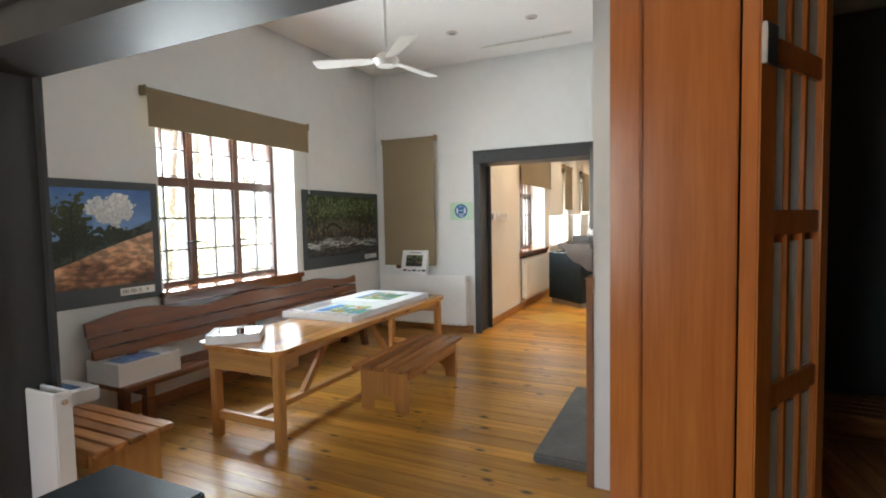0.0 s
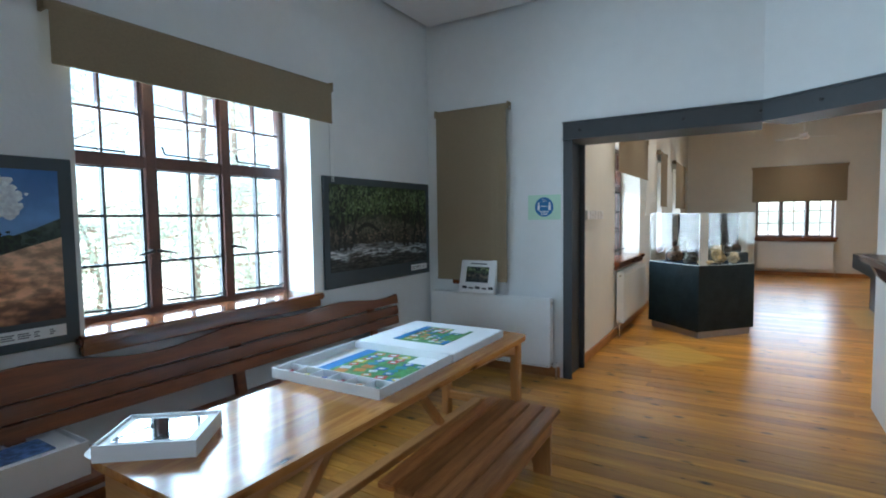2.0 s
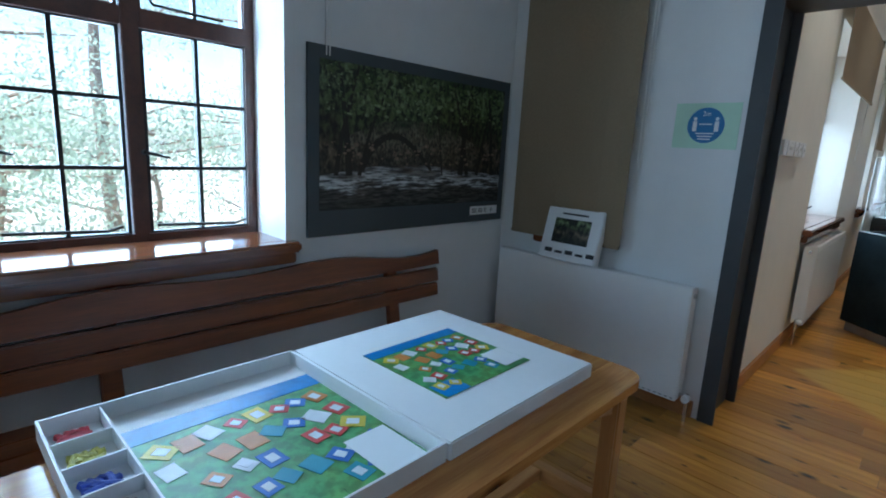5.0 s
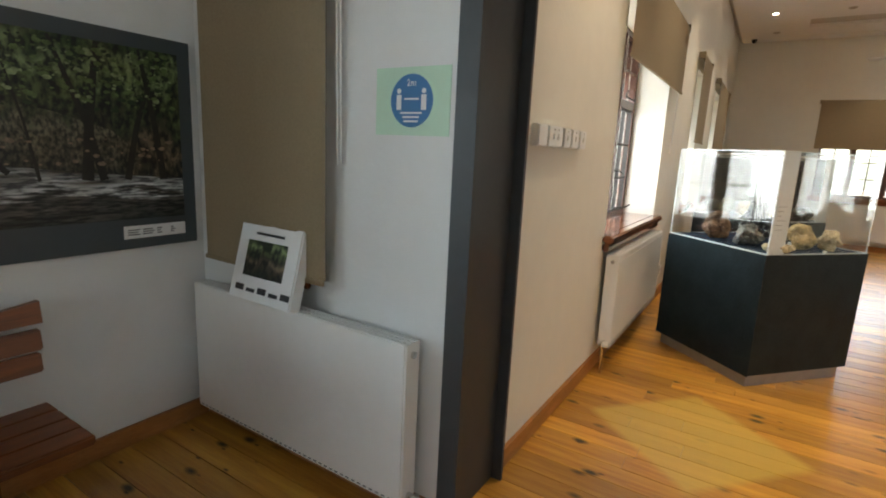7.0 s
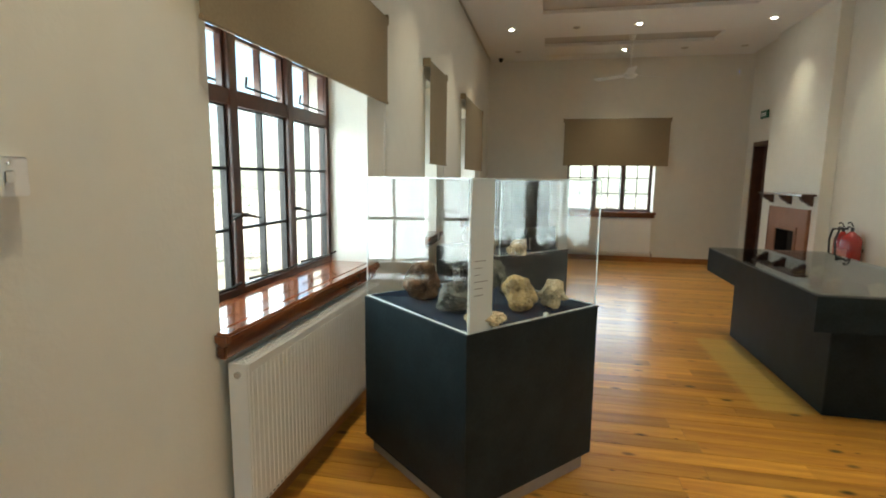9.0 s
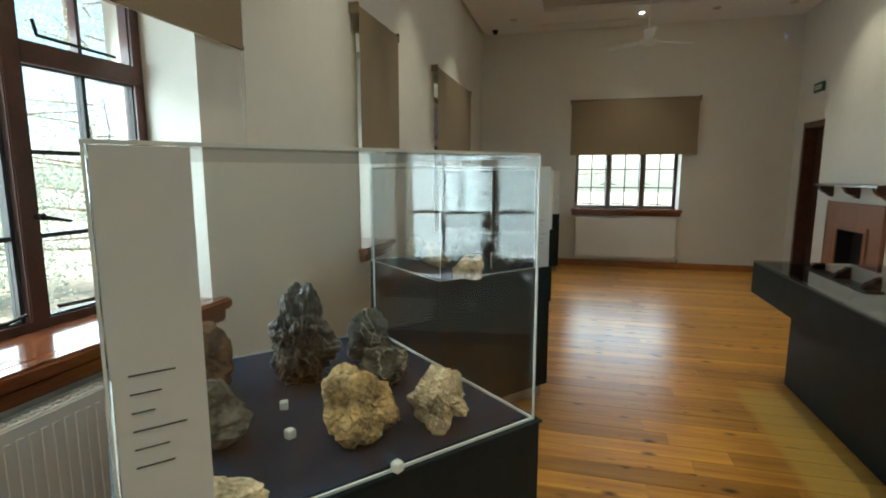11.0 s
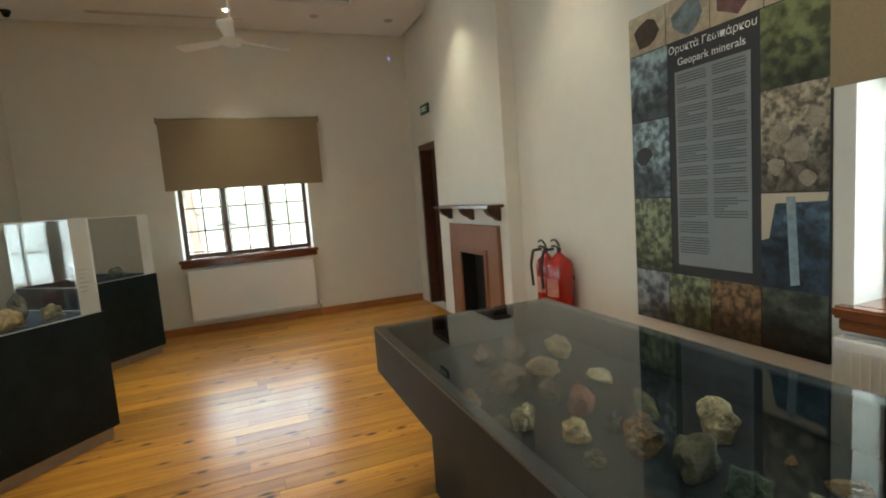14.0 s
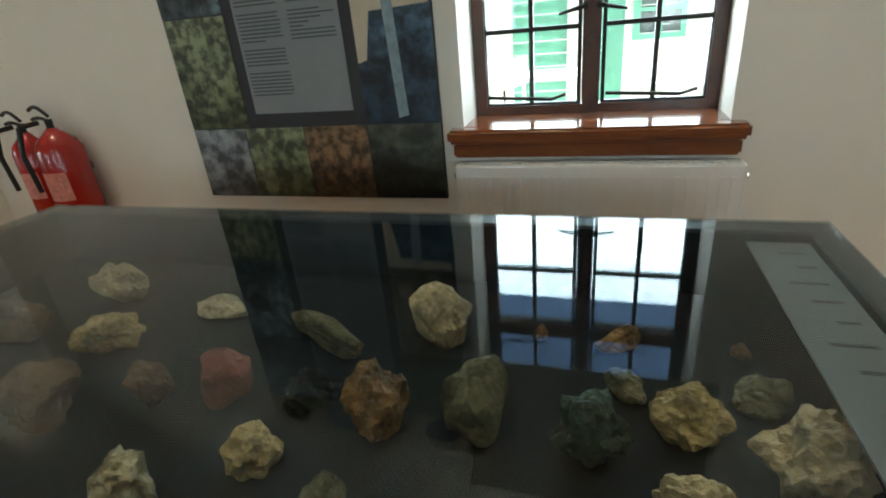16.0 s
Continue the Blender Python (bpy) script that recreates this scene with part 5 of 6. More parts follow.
# ---- rocks ----
def rock_mesh(size, seed, lumps=0.35, facets=9, fine=0.06, sub=4, taper=0.0, crack=0.0, pop=0.0):
    bm = bmesh.new()
    bmesh.ops.create_icosphere(bm, subdivisions=sub, radius=1.0)
    r = random.Random(seed)
    planes = [(Vector((r.gauss(0, 1), r.gauss(0, 1), r.gauss(0, 1))).normalized(), 0.62 + 0.3 * r.random()) for _ in range(facets)]
    off = Vector((seed * 3.7, seed * 1.3, seed * 2.9))
    for v in bm.verts:
        d = v.co.normalized()
        k = 1.0
        for n, h in planes:
            c = d.dot(n)
            if c > 0.05:
                k = min(k, h / c)
        k = k * (1 + lumps * noise.noise(d * 1.6 + off)) + fine * noise.noise(d * 5 + off) + fine * 0.7 * abs(noise.noise(d * 11 + off)) + fine * 0.5 * noise.noise(d * 23 + off)
        if crack:
            k -= crack * max(0.0, 1 - 5 * abs(noise.noise(d * 3.1 + off))) + 0.6 * crack * max(0.0, 1 - 4 * abs(noise.noise(d * 6.7 - off)))
        if pop:
            k += pop * (abs(noise.noise(d * 9 + off)) + 0.7 * abs(noise.noise(d * 19 + off)) + 0.4 * noise.noise(d * 37 + off)) - 0.3 * pop
        v.co = Vector((d.x * k * size[0], d.y * k * size[1], d.z * k * size[2]))
    low = min(v.co.z for v in bm.verts)
    for v in bm.verts:
        v.co.z = max(v.co.z - low - 0.12 * size[2], 0.0)
        f = 1 - taper * v.co.z / (1.8 * size[2])
        v.co.x, v.co.y = v.co.x * f, v.co.y * f
    return bm


def rmat(name, c, var=0.4, scale=16, rough=0.8, bump=1.0, bump_scale=70):
    return mat(name, tuple(min(1, v * 1.25) for v in c), rough, scale=scale, bump=bump, bump_scale=bump_scale, dark=tuple(v * (1 - var) * 0.55 for v in c), rand=0.15, sharp=(0.38, 0.6))


TAN, CHALK, GREYR = rmat("tan_rock", (0.50, 0.36, 0.16)), rmat("pale_chalk", (0.58, 0.48, 0.30), 0.3), rmat("grey_rock", (0.12, 0.12, 0.105), 0.5)
BLACKR, BROWNR, GREENR = rmat("black_rock", (0.030, 0.030, 0.028), 0.6, rough=0.25, bump=1.0, bump_scale=38), rmat("brown_rock", (0.17, 0.10, 0.055), 0.45), rmat("green_rock", (0.055, 0.082, 0.05), 0.5)
REDR, OLIVE, RUSTR, WHITER = rmat("red_rock", (0.22, 0.06, 0.035), 0.35), rmat("olive_rock", (0.19, 0.17, 0.095), 0.4), rmat("rusty_rock", (0.26, 0.14, 0.05), 0.5), rmat("pale_rock", (0.55, 0.43, 0.25), 0.4)
KINDS = {"tan": (TAN, "rough tan rock specimen"), "chalk": (CHALK, "pale chalky rock specimen"), "grey": (GREYR, "dark grey rock specimen"), "black": (BLACKR, "black glassy rock specimen"),
         "brown": (BROWNR, "smooth brown rock specimen"), "green": (GREENR, "green-tinged rock specimen"), "red": (REDR, "dull red rock specimen"), "olive": (OLIVE, "olive striped rock specimen"),
         "rust": (RUSTR, "rusty brown rock specimen"), "pale": (WHITER, "pale crystalline rock specimen")}


def veined(m, color=(0.42, 0.42, 0.36), scale=9.0, width=0.035, amount=0.75):
    """Thin pale veins along the joints of a rock."""
    nt = m.node_tree
    b = nt.nodes["Principled BSDF"]
    tc = next(n for n in nt.nodes if n.type == "TEX_COORD")
    warp, add, vor, ramp, mx = nt.nodes.new("ShaderNodeTexNoise"), nt.nodes.new("ShaderNodeMix"), nt.nodes.new("ShaderNodeTexVoronoi"), nt.nodes.new("ShaderNodeMapRange"), nt.nodes.new("ShaderNodeMix")
    warp.inputs["Scale"].default_value = 14
    add.data_type, add.inputs[0].default_value = "VECTOR", 0.05
    nt.links.new(tc.outputs["Object"], warp.inputs["Vector"])
    nt.links.new(tc.outputs["Object"], add.inputs[4])
    nt.links.new(warp.outputs["Color"], add.inputs[5])
    vor.feature, vor.inputs["Scale"].default_value = "DISTANCE_TO_EDGE", scale
    nt.links.new(add.outputs[1], vor.inputs["Vector"])
    ramp.inputs[1].default_value, ramp.inputs[2].default_value, ramp.inputs[3].default_value, ramp.inputs[4].default_value = width * 0.3, width, amount, 0.0
    nt.links.new(vor.outputs["Distance"], ramp.inputs[0])
    mx.data_type = "RGBA"
    mx.inputs[7].default_value = (*color, 1)
    nt.links.new(ramp.outputs[0], mx.inputs[0])
    nt.links.new(b.inputs["Base Color"].links[0].from_socket, mx.inputs[6])
    nt.links.new(mx.outputs[2], b.inputs["Base Color"])
    return m


def rinded(m, at, half, color=(0.62, 0.60, 0.52)):
    """A pale weathered rind: a band across a dark rock."""
    nt = m.node_tree
    b = nt.nodes["Principled BSDF"]
    tc = next(n for n in nt.nodes if n.type == "TEX_COORD")
    sep, wob, off, ab, rng, mx = nt.nodes.new("ShaderNodeSeparateXYZ"), nt.nodes.new("ShaderNodeTexNoise"), nt.nodes.new("ShaderNodeMath"), nt.nodes.new("ShaderNodeMath"), nt.nodes.new("ShaderNodeMapRange"), nt.nodes.new("ShaderNodeMix")
    wob.inputs["Scale"].default_value = 22
    nt.links.new(tc.outputs["Object"], sep.inputs[0])
    nt.links.new(tc.outputs["Object"], wob.inputs["Vector"])
    off.operation, off.inputs[1].default_value = "MULTIPLY_ADD", 0.03
    nt.links.new(wob.outputs[0], off.inputs[0])
    nt.links.new(sep.outputs[0], off.inputs[2])
    ab.operation, ab.inputs[1].default_value, ab.inputs[2].default_value = "COMPARE", at + 0.015, half
    nt.links.new(off.outputs[0], ab.inputs[0])
    mx.data_type = "RGBA"
    mx.inputs[7].default_value = (*color, 1)
    nt.links.new(ab.outputs[0], mx.inputs[0])
    nt.links.new(b.inputs["Base Color"].links[0].from_socket, mx.inputs[6])
    nt.links.new(mx.outputs[2], b.inputs["Base Color"])
    return m


VEINED = veined(rmat("veined_black_rock", (0.030, 0.031, 0.028), 0.55, rough=0.28, bump_scale=40), (0.26, 0.26, 0.21), 17, 0.045, 0.45)
VEINGREY = veined(rmat("veined_grey_rock", (0.085, 0.090, 0.075), 0.5), (0.42, 0.41, 0.32), 8, 0.018, 0.7)
RIND = rinded(rmat("rinded_black_rock", (0.022, 0.022, 0.021), 0.5, rough=0.5), -0.045, 0.008)
KINDS.update({"veined": (VEINED, "tall black rock specimen with pale veins"), "veingrey": (VEINGREY, "grey rock specimen crossed by white veins"), "rind": (RIND, "black rock specimen with a white rind")})


def rock(x, y, z, size, kind, seed, turn=0, fine=0.07, where="in a glass case", taper=0.15):
    material, words = KINDS[kind]
    k = 0.78 if where.endswith("glass case") else 0.68
    size, fine = tuple(k * v for v in size), fine * 1.5
    grainy = kind in ("tan", "chalk", "pale") and where.endswith("glass case")
    big = kind == "veined" or seed in (6, 7)
    ob = part("rock", rock_mesh(size, seed, facets=24 if kind == "veined" else 9, fine=fine, taper=taper, sub=5 if big else 4, crack=0.11 if kind == "veined" else 0.0, pop=0.11 if grainy else 0.0), material)
    ob.matrix_basis = pose(x, y, z, 0, 0, turn)
    return tagged(ob, f"{words} {where}", "rock", "rock specimens")


# ---- display cases ----
CT = 0.865


def display_case(x, y, strip, group="display cases"):
    e = thing("display_case", (x, y, 0), 49, "black plinth display case with clear acrylic hood", "display case", group)
    s = 0.425
    part("toe_kick", soft(B(-s + 0.03, -s + 0.03, 0, s - 0.03, s - 0.03, 0.085), 0.003), TOE, e, "brushed grey toe kick")
    part("plinth", soft(slab("z", 0.086, CT, -s, s, -s, s), 0.004), CASE, e)
    part("lining", B(-s + 0.025, -s + 0.025, CT, s - 0.025, s - 0.025, CT + 0.006), CASEFLOOR, e)
    t, h0, h1 = 0.006, CT + 0.001, 1.485
    c = s - 0.012
    for a in ((-c, -c, h0, c, -c + t, h1), (-c, c - t, h0, c, c, h1), (-c, -c + t, h0, -c + t, c - t, h1), (c - t, -c + t, h0, c, c - t, h1), (-c + t, -c + t, h1 - t, c - t, c - t, h1)):
        p = part("acrylic_sheet", B(*a), ACRYL, e)
        p.visible_shadow = False
    for px, py in ((-c, -c), (c, -c), (-c, c), (c, c)):
        part("bright_edge", B(px - 0.0022, py - 0.0022, h0, px + 0.0022, py + 0.0022, h1), EDGE, e)
    for a in ((-c, -c), (-c, c)):
        part("bright_edge", B(-c + 0.003, a[1] - 0.003, h1 - 0.002, c - 0.003, a[1] + 0.003, h1 + 0.004), EDGE, e)
        part("bright_edge", B(a[1] - 0.003, -c + 0.003, h1 - 0.002, a[1] + 0.003, c - 0.003, h1 + 0.004), EDGE, e)
    for a in (-c, c):
        part("bright_edge", B(-c + 0.003, a - 0.002, h0, c - 0.003, a + 0.002, h0 + 0.006), EDGE, e)
        part("bright_edge", B(a - 0.002, -c + 0.005, h0, a + 0.002, c - 0.005, h0 + 0.006), EDGE, e)
    x0 = -c + 0.006 if strip == 0 else c - 0.126
    part("label_film", B(x0, -c - 0.003, h0, x0 + 0.12, -c - 0.0005, h1 - 0.003), FROST, e, "frosted white label strip")
    bm = bmesh.new()
    for k, w in enumerate((0.05, 0.045, 0.07, 0.03, 0.04, 0.06)):
        bx(bm, x0 + 0.02, -c - 0.0045, 1.02 + 0.028 * k, x0 + 0.02 + w, -c - 0.0032, 1.0222 + 0.028 * k)
    part("label_text", bm, GREYINK, e)
    return e


CASES = [(0.855, 2.735), (0.78, 4.81), (0.70, 7.05), (0.70, 9.25)]
for k, (x, y) in enumerate(CASES):
    display_case(x, y, 0 if k == 0 else 1)
Z = CT + 0.006
for r in ((0.57, 2.66, (0.13, 0.12, 0.115), "brown", 1), (0.77, 2.45, (0.14, 0.12, 0.09), "grey", 2), (0.79, 2.80, (0.215, 0.18, 0.215), "veined", 3), (0.91, 3.0, (0.095, 0.085, 0.10), "veingrey", 4),
          (1.03, 2.84, (0.11, 0.09, 0.08), "veingrey", 5), (1.07, 2.56, (0.13, 0.12, 0.105), "tan", 6), (1.23, 2.66, (0.10, 0.09, 0.085), "chalk", 7), (0.95, 2.26, (0.12, 0.09, 0.05), "chalk", 8),
          (0.93, 4.43, (0.15, 0.12, 0.085), "chalk", 9), (0.45, 4.90, (0.12, 0.10, 0.12), "olive", 10), (0.64, 4.72, (0.13, 0.11, 0.11), "tan", 11), (0.80, 4.86, (0.15, 0.13, 0.16), "black", 12),
          (0.99, 4.98, (0.13, 0.12, 0.12), "black", 13), (1.16, 4.86, (0.10, 0.09, 0.09), "rind", 14), (1.06, 4.66, (0.09, 0.08, 0.09), "rind", 15),
          (0.75, 6.65, (0.10, 0.08, 0.08), "olive", 16), (0.90, 6.80, (0.10, 0.09, 0.09), "tan", 17), (1.05, 6.98, (0.09, 0.08, 0.07), "olive", 18), (0.55, 7.05, (0.11, 0.10, 0.12), "rust", 19), (0.80, 7.2, (0.08, 0.08, 0.12), "grey", 20),
          (0.72, 8.95, (0.10, 0.08, 0.08), "tan", 21), (0.95, 9.25, (0.09, 0.09, 0.08), "grey", 22), (0.55, 9.30, (0.10, 0.10, 0.10), "brown", 23)):
    dx, dy = (0, 0.025) if r[4] < 9 else (0.035, -0.09) if r[4] < 16 else (0, 0)
    rock(r[0] + dx, r[1] + dy, Z, r[2], r[3], r[4], r[4] * 47, 0.05 if 12 <= r[4] <= 15 or r[3] in ("tan", "chalk", "veined") else 0.16 if r[3] == "black" else 0.09, taper=0.55 if r[4] == 3 else 0.2)
rnd = random.Random(8)
for k in range(6):
    cr = thing("number_cube", (0.75 + 0.09 * k, 2.485 + 0.06 * ((k * 3) % 5), Z), k * 31, "tiny clear number cube beside a rock", "label", "number cubes")
    part("cube", soft(B(-0.01, -0.01, 0, 0.01, 0.01, 0.02), 0.002), EDGE, cr)

tcase = thing("table_case", (0, 0, 0), 0, "low black table display case with glass top", "display case")
X0, X1, Y0, Y1 = 2.775, 3.79, 3.54, 5.66
part("pedestal", soft(B(2.965, 3.73, 0.0, 3.575, 5.45, 0.60), 0.004), CASE, tcase)
part("case_floor", B(X0 + 0.02, Y0 + 0.02, 0.602, X1 - 0.02, Y1 - 0.02, 0.655), mat("black_case_lining", (0.016, 0.020, 0.024), 0.8, var=0.3, scale=14, spec=0.1), tcase)
bm = slab("z", 0.601, 0.818, X0, X1, Y0, Y1, [(X0 + 0.02, X1 - 0.02, Y0 + 0.02, Y1 - 0.02)])
part("case_side", bm, CASE, tcase)
part("top_trim", soft(slab("z", 0.8185, 0.826, X0, X1, Y0, Y1, [(X0 + 0.045, X1 - 0.045, Y0 + 0.045, Y1 - 0.045)]), 0.001), mat("dark_metal_trim", (0.10, 0.105, 0.11), 0.3, metal=0.6, var=0.1), tcase)
gp = part("glass_top", B(X0 + 0.002, Y0 + 0.002, 0.8265, X1 - 0.002, Y1 - 0.002, 0.8325), glass("case_glass", (0.78, 0.82, 0.82)), tcase)
gp.visible_shadow = False
part("label_sheet", B(X0 + 0.06, Y0 + 0.05, 0.805, X1 - 0.06, Y0 + 0.16, 0.808), mat("grey_label_sheet", (0.15, 0.16, 0.165), 0.5, var=0.05), tcase)
bm = bmesh.new()
for k in range(14):
    bx(bm, X0 + 0.12 + 0.06 * k, Y0 + 0.07, 0.8083, X0 + 0.128 + 0.06 * k, Y0 + 0.10 + 0.015 * (k % 3), 0.8088)
part("label_text", bm, INK, tcase)
Z = 0.656
for r in ((3.54, 5.19, (0.125, 0.075, 0.085), "pale", 31, 0.12), (3.35, 5.29, (0.085, 0.09, 0.085), "brown", 32, 0.08), (3.36, 5.03, (0.12, 0.10, 0.06), "tan", 33, 0.08), (3.52, 4.85, (0.10, 0.065, 0.04), "chalk", 34, 0.04),
          (3.46, 4.54, (0.05, 0.22, 0.05), "olive", 35, 0.05), (3.50, 4.29, (0.098, 0.09, 0.10), "pale", 36, 0.05), (3.27, 4.64, (0.088, 0.088, 0.08), "red", 37, 0.03), (3.28, 4.48, (0.07, 0.07, 0.065), "black", 38, 0.08),
          (3.25, 4.33, (0.08, 0.105, 0.085), "rust", 39, 0.10), (3.28, 4.16, (0.095, 0.09, 0.11), "olive", 40, 0.04), (3.245, 3.99, (0.08, 0.085, 0.09), "green", 41, 0.09), (3.33, 3.845, (0.085, 0.085, 0.08), "tan", 42, 0.09),
          (3.24, 3.71, (0.10, 0.10, 0.095), "pale", 43, 0.13), (3.41, 3.73, (0.07, 0.065, 0.05), "olive", 44, 0.05), (3.54, 3.94, (0.075, 0.04, 0.035), "rust", 45, 0.08), (3.17, 3.855, (0.065, 0.07, 0.06), "pale", 46, 0.14),
          (3.13, 4.49, (0.072, 0.07, 0.055), "tan", 47, 0.07), (3.03, 4.635, (0.07, 0.07, 0.07), "chalk", 48, 0.14), (3.16, 4.97, (0.14, 0.10, 0.08), "brown", 49, 0.04), (3.22, 4.775, (0.06, 0.06, 0.065), "brown", 50, 0.05),
          (3.20, 5.30, (0.08, 0.07, 0.07), "brown", 51, 0.05), (2.94, 4.87, (0.07, 0.06, 0.06), "brown", 52, 0.06), (3.545, 4.09, (0.025, 0.022, 0.022), "rust", 53, 0.09), (3.545, 3.727, (0.025, 0.026, 0.022), "rust", 54, 0.08),
          (3.09, 4.345, (0.045, 0.045, 0.045), "olive", 55, 0.08), (3.41, 3.93, (0.075, 0.04, 0.035), "olive", 56, 0.06), (2.95, 4.66, (0.05, 0.05, 0.04), "olive", 57, 0.1)):
    rock(r[0], r[1], Z, r[2], r[3], r[4], -28 if r[4] == 35 else r[4] * 23 if max(r[2]) < 0.1 else 90, r[5], "in the table case")

# ---- fire extinguishers ----
def extinguisher(x, y, size, label, red):
    e = thing("fire_extinguisher", (x, y, 0.48), 0, label, "fire extinguisher", "fire extinguishers")
    r, h = size
    bm = bmesh.new()
    prof = [(0.0, 0.0), (r * 0.9, 0.0), (r, 0.02), (r, h * 0.80), (r * 0.85, h * 0.88), (r * 0.45, h * 0.95), (0.02, h)]
    n = 24
    rings = [[bm.verts.new((p * math.cos(2 * math.pi * k / n), p * math.sin(2 * math.pi * k / n), z)) for k in range(n)] for p, z in prof[1:]]
    for a, b in zip(rings, rings[1:]):
        for k in range(n):
            bm.faces.new((a[k], a[(k + 1) % n], b[(k + 1) % n], b[k]))
    bm.faces.new(rings[0][::-1]), bm.faces.new(rings[-1])
    part("cylinder", bm, red, e, smooth=True)
    bm = bmesh.new()
    cyl(bm, (0, 0, h), (0, 0, h + 0.04), 0.016)
    part("valve", bm, BLACKMETAL, e)
    bm = bmesh.new()
    for z0, rise in ((h + 0.028, 0.018), (h + 0.05, 0.045)):
        pts = [(0, 0.105 * s - 0.01, z0 + rise * math.sin(2.4 * s)) for s in (0, 0.2, 0.4, 0.6, 0.8, 1.0)]
        for p, q in zip(pts, pts[1:]):
            cyl(bm, p, q, 0.008, n=8)
    part("lever", bm, BLACKMETAL, e)
    bm = bmesh.new()
    pts = [(-r * 0.3, 0.02, h + 0.03), (-r * 0.9, 0.07, h + 0.02), (-r * 1.15, 0.08, h * 0.8), (-r * 1.15, 0.06, h * 0.45)]
    for a, b in zip(pts, pts[1:]):
        cyl(bm, a, b, 0.011, n=8)
    part("hose", bm, BLACKMETAL, e)
    bm = bmesh.new()
    for k in range(9):
        a = radians(150 + 8.5 * k)
        q = radians(150 + 8.5 * (k + 1))
        bm.faces.new([bm.verts.new((1.01 * r * math.cos(t), 1.01 * r * math.sin(t), z)) for t, z in ((a, h * 0.35), (q, h * 0.35), (q, h * 0.62), (a, h * 0.62))])
    part("label", bm, mat("pale_red_label", (0.60, 0.22, 0.18), 0.5, var=0.3, scale=60), e, "printed label on the cylinder")
    part("wall_bracket", B(r * 0.5, -0.02, h * 0.55, 4.489 - x, 0.02, h * 0.62), BLACKMETAL, e)
    return e


extinguisher(4.375, 6.37, (0.097, 0.49), "large red fire extinguisher hung on the wall", RED)
extinguisher(4.40, 6.59, (0.078, 0.47), "red fire extinguisher with black hose on the wall", RED)

# ---- outdoors ----
structure("ground", B(-60, -60, -0.55, 60, 60, -0.45), GROUND)


def tree(x, y, h, seed, r=0.16, low=0.22):
    if low < 0.1:
        e = thing("shrub", (x, y, -0.46), 0, "pale sunlit leafy shrub outside the windows", "shrub", "shrubs outside")
    else:
        e = thing("tree", (x, y, -0.46), 0, "tall sunlit tree with pale leaves outside the windows", "tree", "trees outside")
    rd = random.Random(seed)
    bm = bmesh.new()
    pts = [Vector((0.15 * math.sin(k * 0.9 + seed), 0.15 * math.cos(k * 0.7 + seed) - 0.15, h * k / 6)) for k in range(7)]
    for k in range(6):
        cyl(bm, pts[k], pts[k + 1], r * (1 - 0.14 * k), r * (1 - 0.14 * (k + 1)), 10)
    part("trunk", bm, BARK, e)
    lv = bmesh.new()
    tips = []
    lim = bmesh.new()
    for k in range(16):
        z = h * (low + 0.75 * rd.random())
        a = rd.random() * 6.28
        ln = (1.3 + 1.5 * rd.random()) * (1.15 - z / h * 0.6)
        p = Vector((0, 0, z))
        q = p + Vector((math.cos(a) * ln, math.sin(a) * ln, 0.2 * ln - 0.3 * rd.random()))
        cyl(lim, p, q, 0.026, 0.008, 6)
        tips += [(p.lerp(q, f), 0.3) for f in (0.45, 0.7, 0.9, 1.0)]
    part("limbs", lim, BARK, e)
    for c, s in tips:
        for j in range(110):
            o = c + Vector((rd.gauss(0, s), rd.gauss(0, s), rd.gauss(0, s * 0.7) - 0.1))
            d1 = Vector((rd.gauss(0, 1), rd.gauss(0, 1), rd.gauss(0, 1))).normalized() * (0.022 + 0.022 * rd.random())
            d2 = d1.cross(Vector((rd.gauss(0, 1), rd.gauss(0, 1), rd.gauss(0, 1)))).normalized() * 0.016
            lv.faces.new([lv.verts.new(v) for v in (o - d1, o + d2, o + d1, o - d2)])
    tagged(part("crown", lv, LEAF, e), kind="stuff")
    return e


for k, (x, y, h) in enumerate(((-9.2, -4.4, 7), (-8.4, -0.6, 8), (-10.5, -2.4, 9), (-7.5, 1.5, 8), (-7.6, 4.6, 8), (-7.0, 6.5, 9), (-7.5, 9.6, 8), (-9.5, 4.0, 9), (1.2, 16.5, 8), (4.8, 18.5, 9), (-2.5, 15.0, 8), (-7.5, -7.6, 8))):
    tree(x, y, h, k + 1, 0.09 + 0.02 * (k % 3))
for k, (x, y) in enumerate(((-6.4, -5.6), (-7.2, -3.6), (-6.6, -2.2), (-7.6, -0.4), (-6.2, 0.9), (-6.8, 3.0), (-7.4, 6.0), (-6.0, 8.4))):
    tree(x, y, 2.6 + 0.5 * (k % 3), 40 + k, 0.05, 0.05)

structure("pavement", B(5.0, -8.0, -0.445, 16.0, 14.0, -0.02), FACADE)
court = thing("courtyard_building", (9.5, 4.37, -0.02), 0, "pale painted block building with green doors across the courtyard", "building")
part("wall", slab("x", 0.0, 0.3, -6, 7, 0, 3.6, [(-1.22, -0.72, 0.88, 1.72), (0.06, 0.75, 0.0, 1.97), (2.2, 3.0, 0.88, 1.72)]), FACADE, court)
part("roof", soft(B(-0.25, -6.2, 3.6, 0.6, 7.2, 3.72), 0.01), FACADE, court)
bm = bmesh.new()
for k in range(1, 24):
    bx(bm, -0.010, -6, 0.15 * k, -0.001, 7, 0.15 * k + 0.010)
tagged(part("block_joints", bm, mat("joint", (0.66, 0.63, 0.565), 0.9), court), kind="stuff")
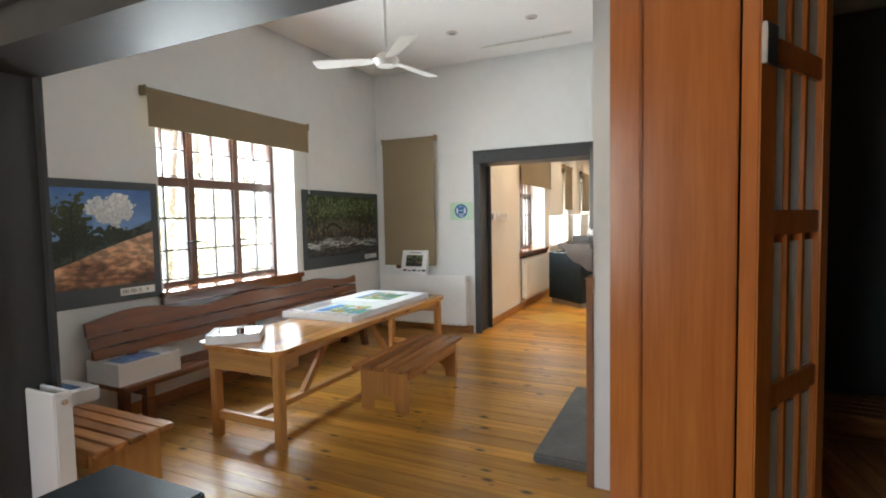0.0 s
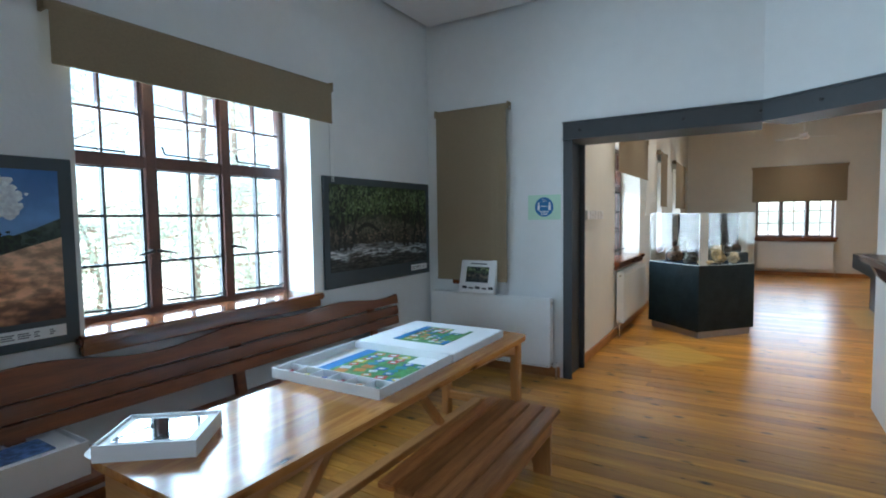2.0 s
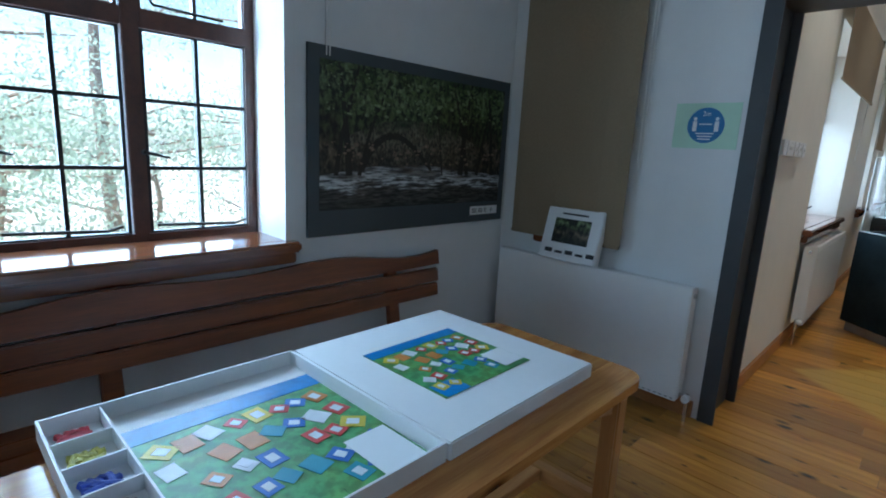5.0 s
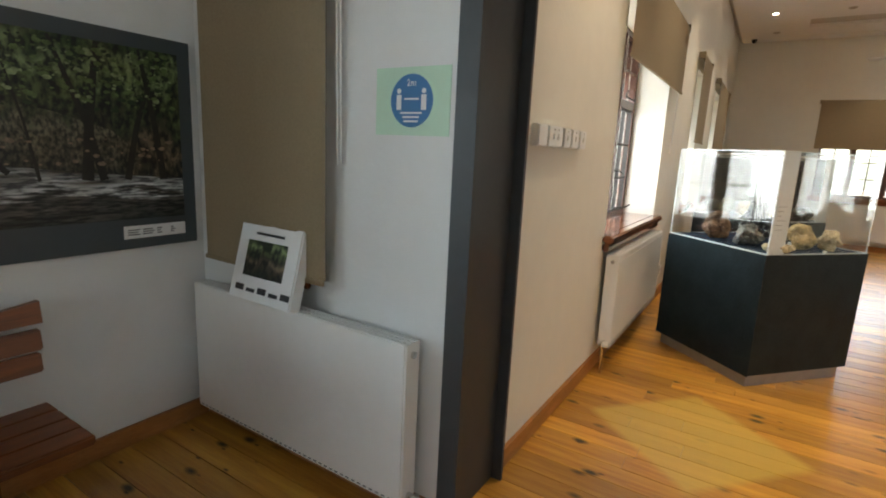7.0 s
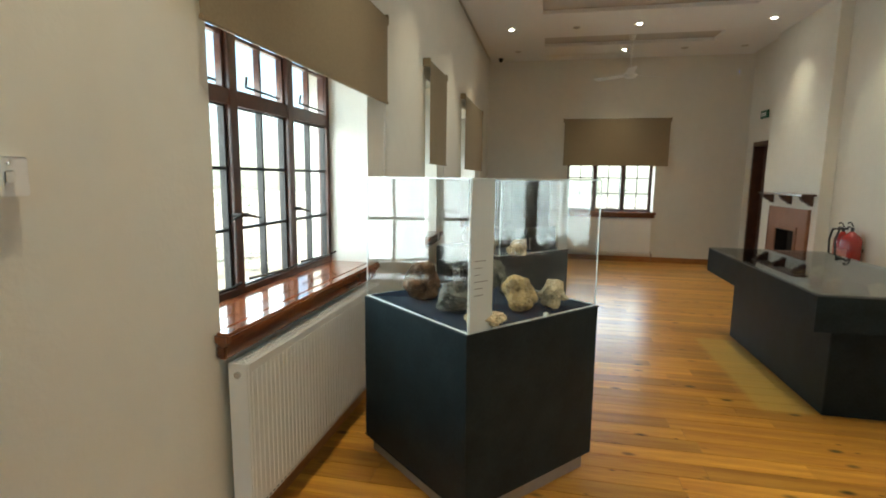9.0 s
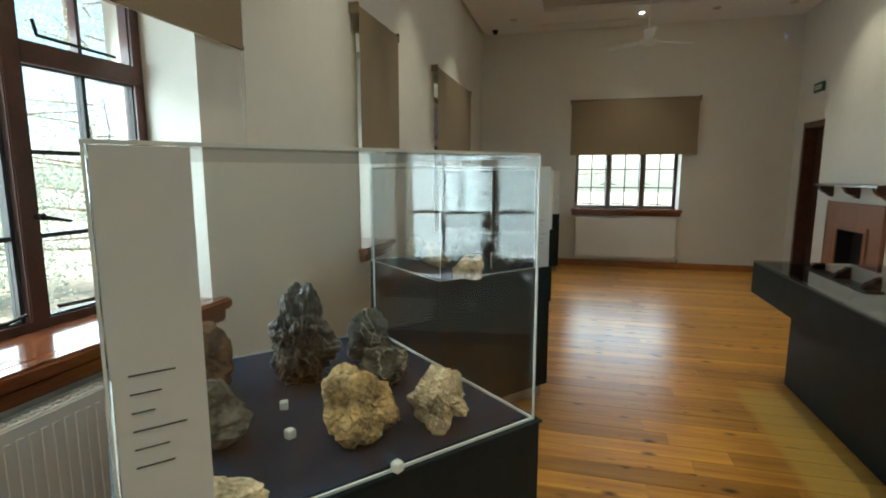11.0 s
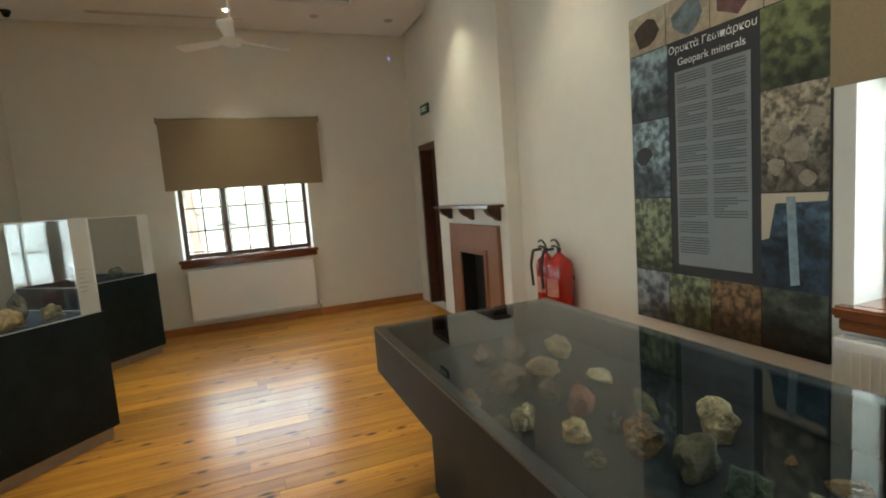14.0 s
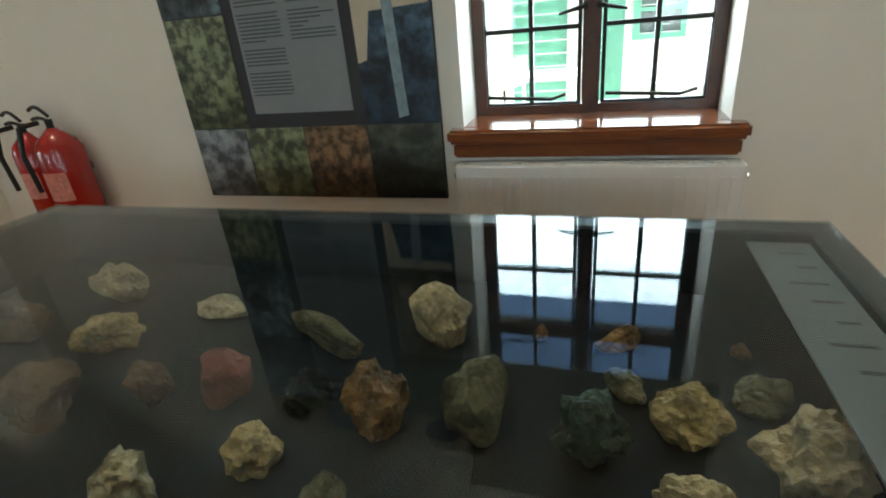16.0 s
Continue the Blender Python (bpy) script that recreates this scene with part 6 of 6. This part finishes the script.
part("door", soft(B(0.05, 0.07, 0.0, 0.09, 0.74, 1.96), 0.004), GREENP, court, "green painted door")
for y0 in (-1.22, 2.2):
    win = part("window", slab("x", -0.02, 0.04, y0 - 0.04, y0 + 0.54, 0.84, 1.76, [(y0 + 0.02 + 0.24 * a, y0 + 0.22 + 0.24 * a, 0.90 + 0.28 * k, 1.14 + 0.28 * k) for a in (0, 1) for k in (0, 1, 2)]), GREENP, court, "green painted window frame")
    part("pane", B(0.042, y0, 0.88, 0.046, y0 + 0.5, 1.72), GREYTEXT, win)
for y in (-3.6, -0.43, 2.74):
    part("veranda_post", soft(B(-1.70, y - 0.11, 0, -1.48, y + 0.11, 3.4), 0.008), GREENP, court, "green painted post")
for z in (0.55, 0.9):
    part("railing", cyl(bmesh.new(), (-1.6, -3.4, z), (-1.6, -0.6, z), 0.025, n=10), WHITE, court)
for y in (-2.8, -1.9, -1.0):
    part("railing_post", cyl(bmesh.new(), (-1.6, y, 0.0), (-1.6, y, 0.9), 0.022, n=10), WHITE, court)

ctable = thing("courtyard_table", (7.6, 4.46, -0.02), 0, "white table standing in the courtyard", "table")
part("tabletop", soft(B(-0.3, -0.25, 0.70, 0.3, 0.25, 0.74), 0.005), WHITE, ctable)
for x in (-0.26, 0.26):
    for y in (-0.2, 0.2):
        part("leg", cyl(bmesh.new(), (x, y, 0), (x, y, 0.70), 0.02, n=8), WHITE, ctable)
chair = thing("courtyard_chair", (7.5, 4.95, -0.02), 160, "pale chair with thin metal legs standing in the courtyard", "chair")
part("seat", soft(B(-0.22, -0.22, 0.43, 0.22, 0.22, 0.46), 0.008), PLASTIC, chair)
for x in (-0.2, 0.2):
    for y in (-0.2, 0.2):
        part("leg", cyl(bmesh.new(), (x, y, 0), (x, y, 0.43), 0.012, n=8), BLACKMETAL, chair)
part("backrest", soft(B(-0.22, 0.20, 0.65, 0.22, 0.225, 0.90), 0.008), PLASTIC, chair)
for x in (-0.2, 0.2):
    part("back_rod", cyl(bmesh.new(), (x, 0.21, 0.46), (x, 0.212, 0.66), 0.011, n=8), BLACKMETAL, chair)

# ---- floor boards ----
floor = structure("floor", B(-1.46, -8.0, -0.12, 5.5, 9.95, -0.024), mat("underfloor", (0.05, 0.03, 0.015), 0.9))
rnd = random.Random(12)


def boards(y0, y1, x0, x1, w, cuts):
    y = y0
    while y < y1 - 0.01:
        ye = min(y + w, y1)
        xs = [x0] + sorted(x0 + (x1 - x0) * ((k + 0.25 + 0.5 * rnd.random()) / cuts) for k in range(cuts - 1)) + [x1]
        for a, b in zip(xs, xs[1:]):
            cx, cy = (a + b) / 2, (y + ye) / 2
            hx, hy, dz = (b - a) / 2 - 0.0008, (ye - y) / 2 - 0.0017, rnd.random() * 0.0006
            bm = bx(bmesh.new(), -hx, -hy, -0.022, hx, hy, -0.0006 + dz)
            p = part("plank", bm, FLOOR, floor)
            p.matrix_basis = pose(cx, cy, 0)
        y = ye


boards(0.0, 9.95, 0.0, 4.49, 0.133, 3)
boards(-4.8, 0.0, -1.46, 2.20, 0.133, 2)
bm = bmesh.new()
for k in range(24):
    bx(bm, -1.46, -8.0 + 0.1333 * k, -0.022, 5.5, -8.0 + 0.1333 * (k + 1) - 0.002, -0.001)
for k in range(29):
    bx(bm, 2.21, -4.8 + 0.133 * k, -0.022, 5.5, -4.8 + 0.133 * (k + 1) - 0.002, -0.001)
tagged(part("planks", bm, FLOOR, floor), kind="stuff")
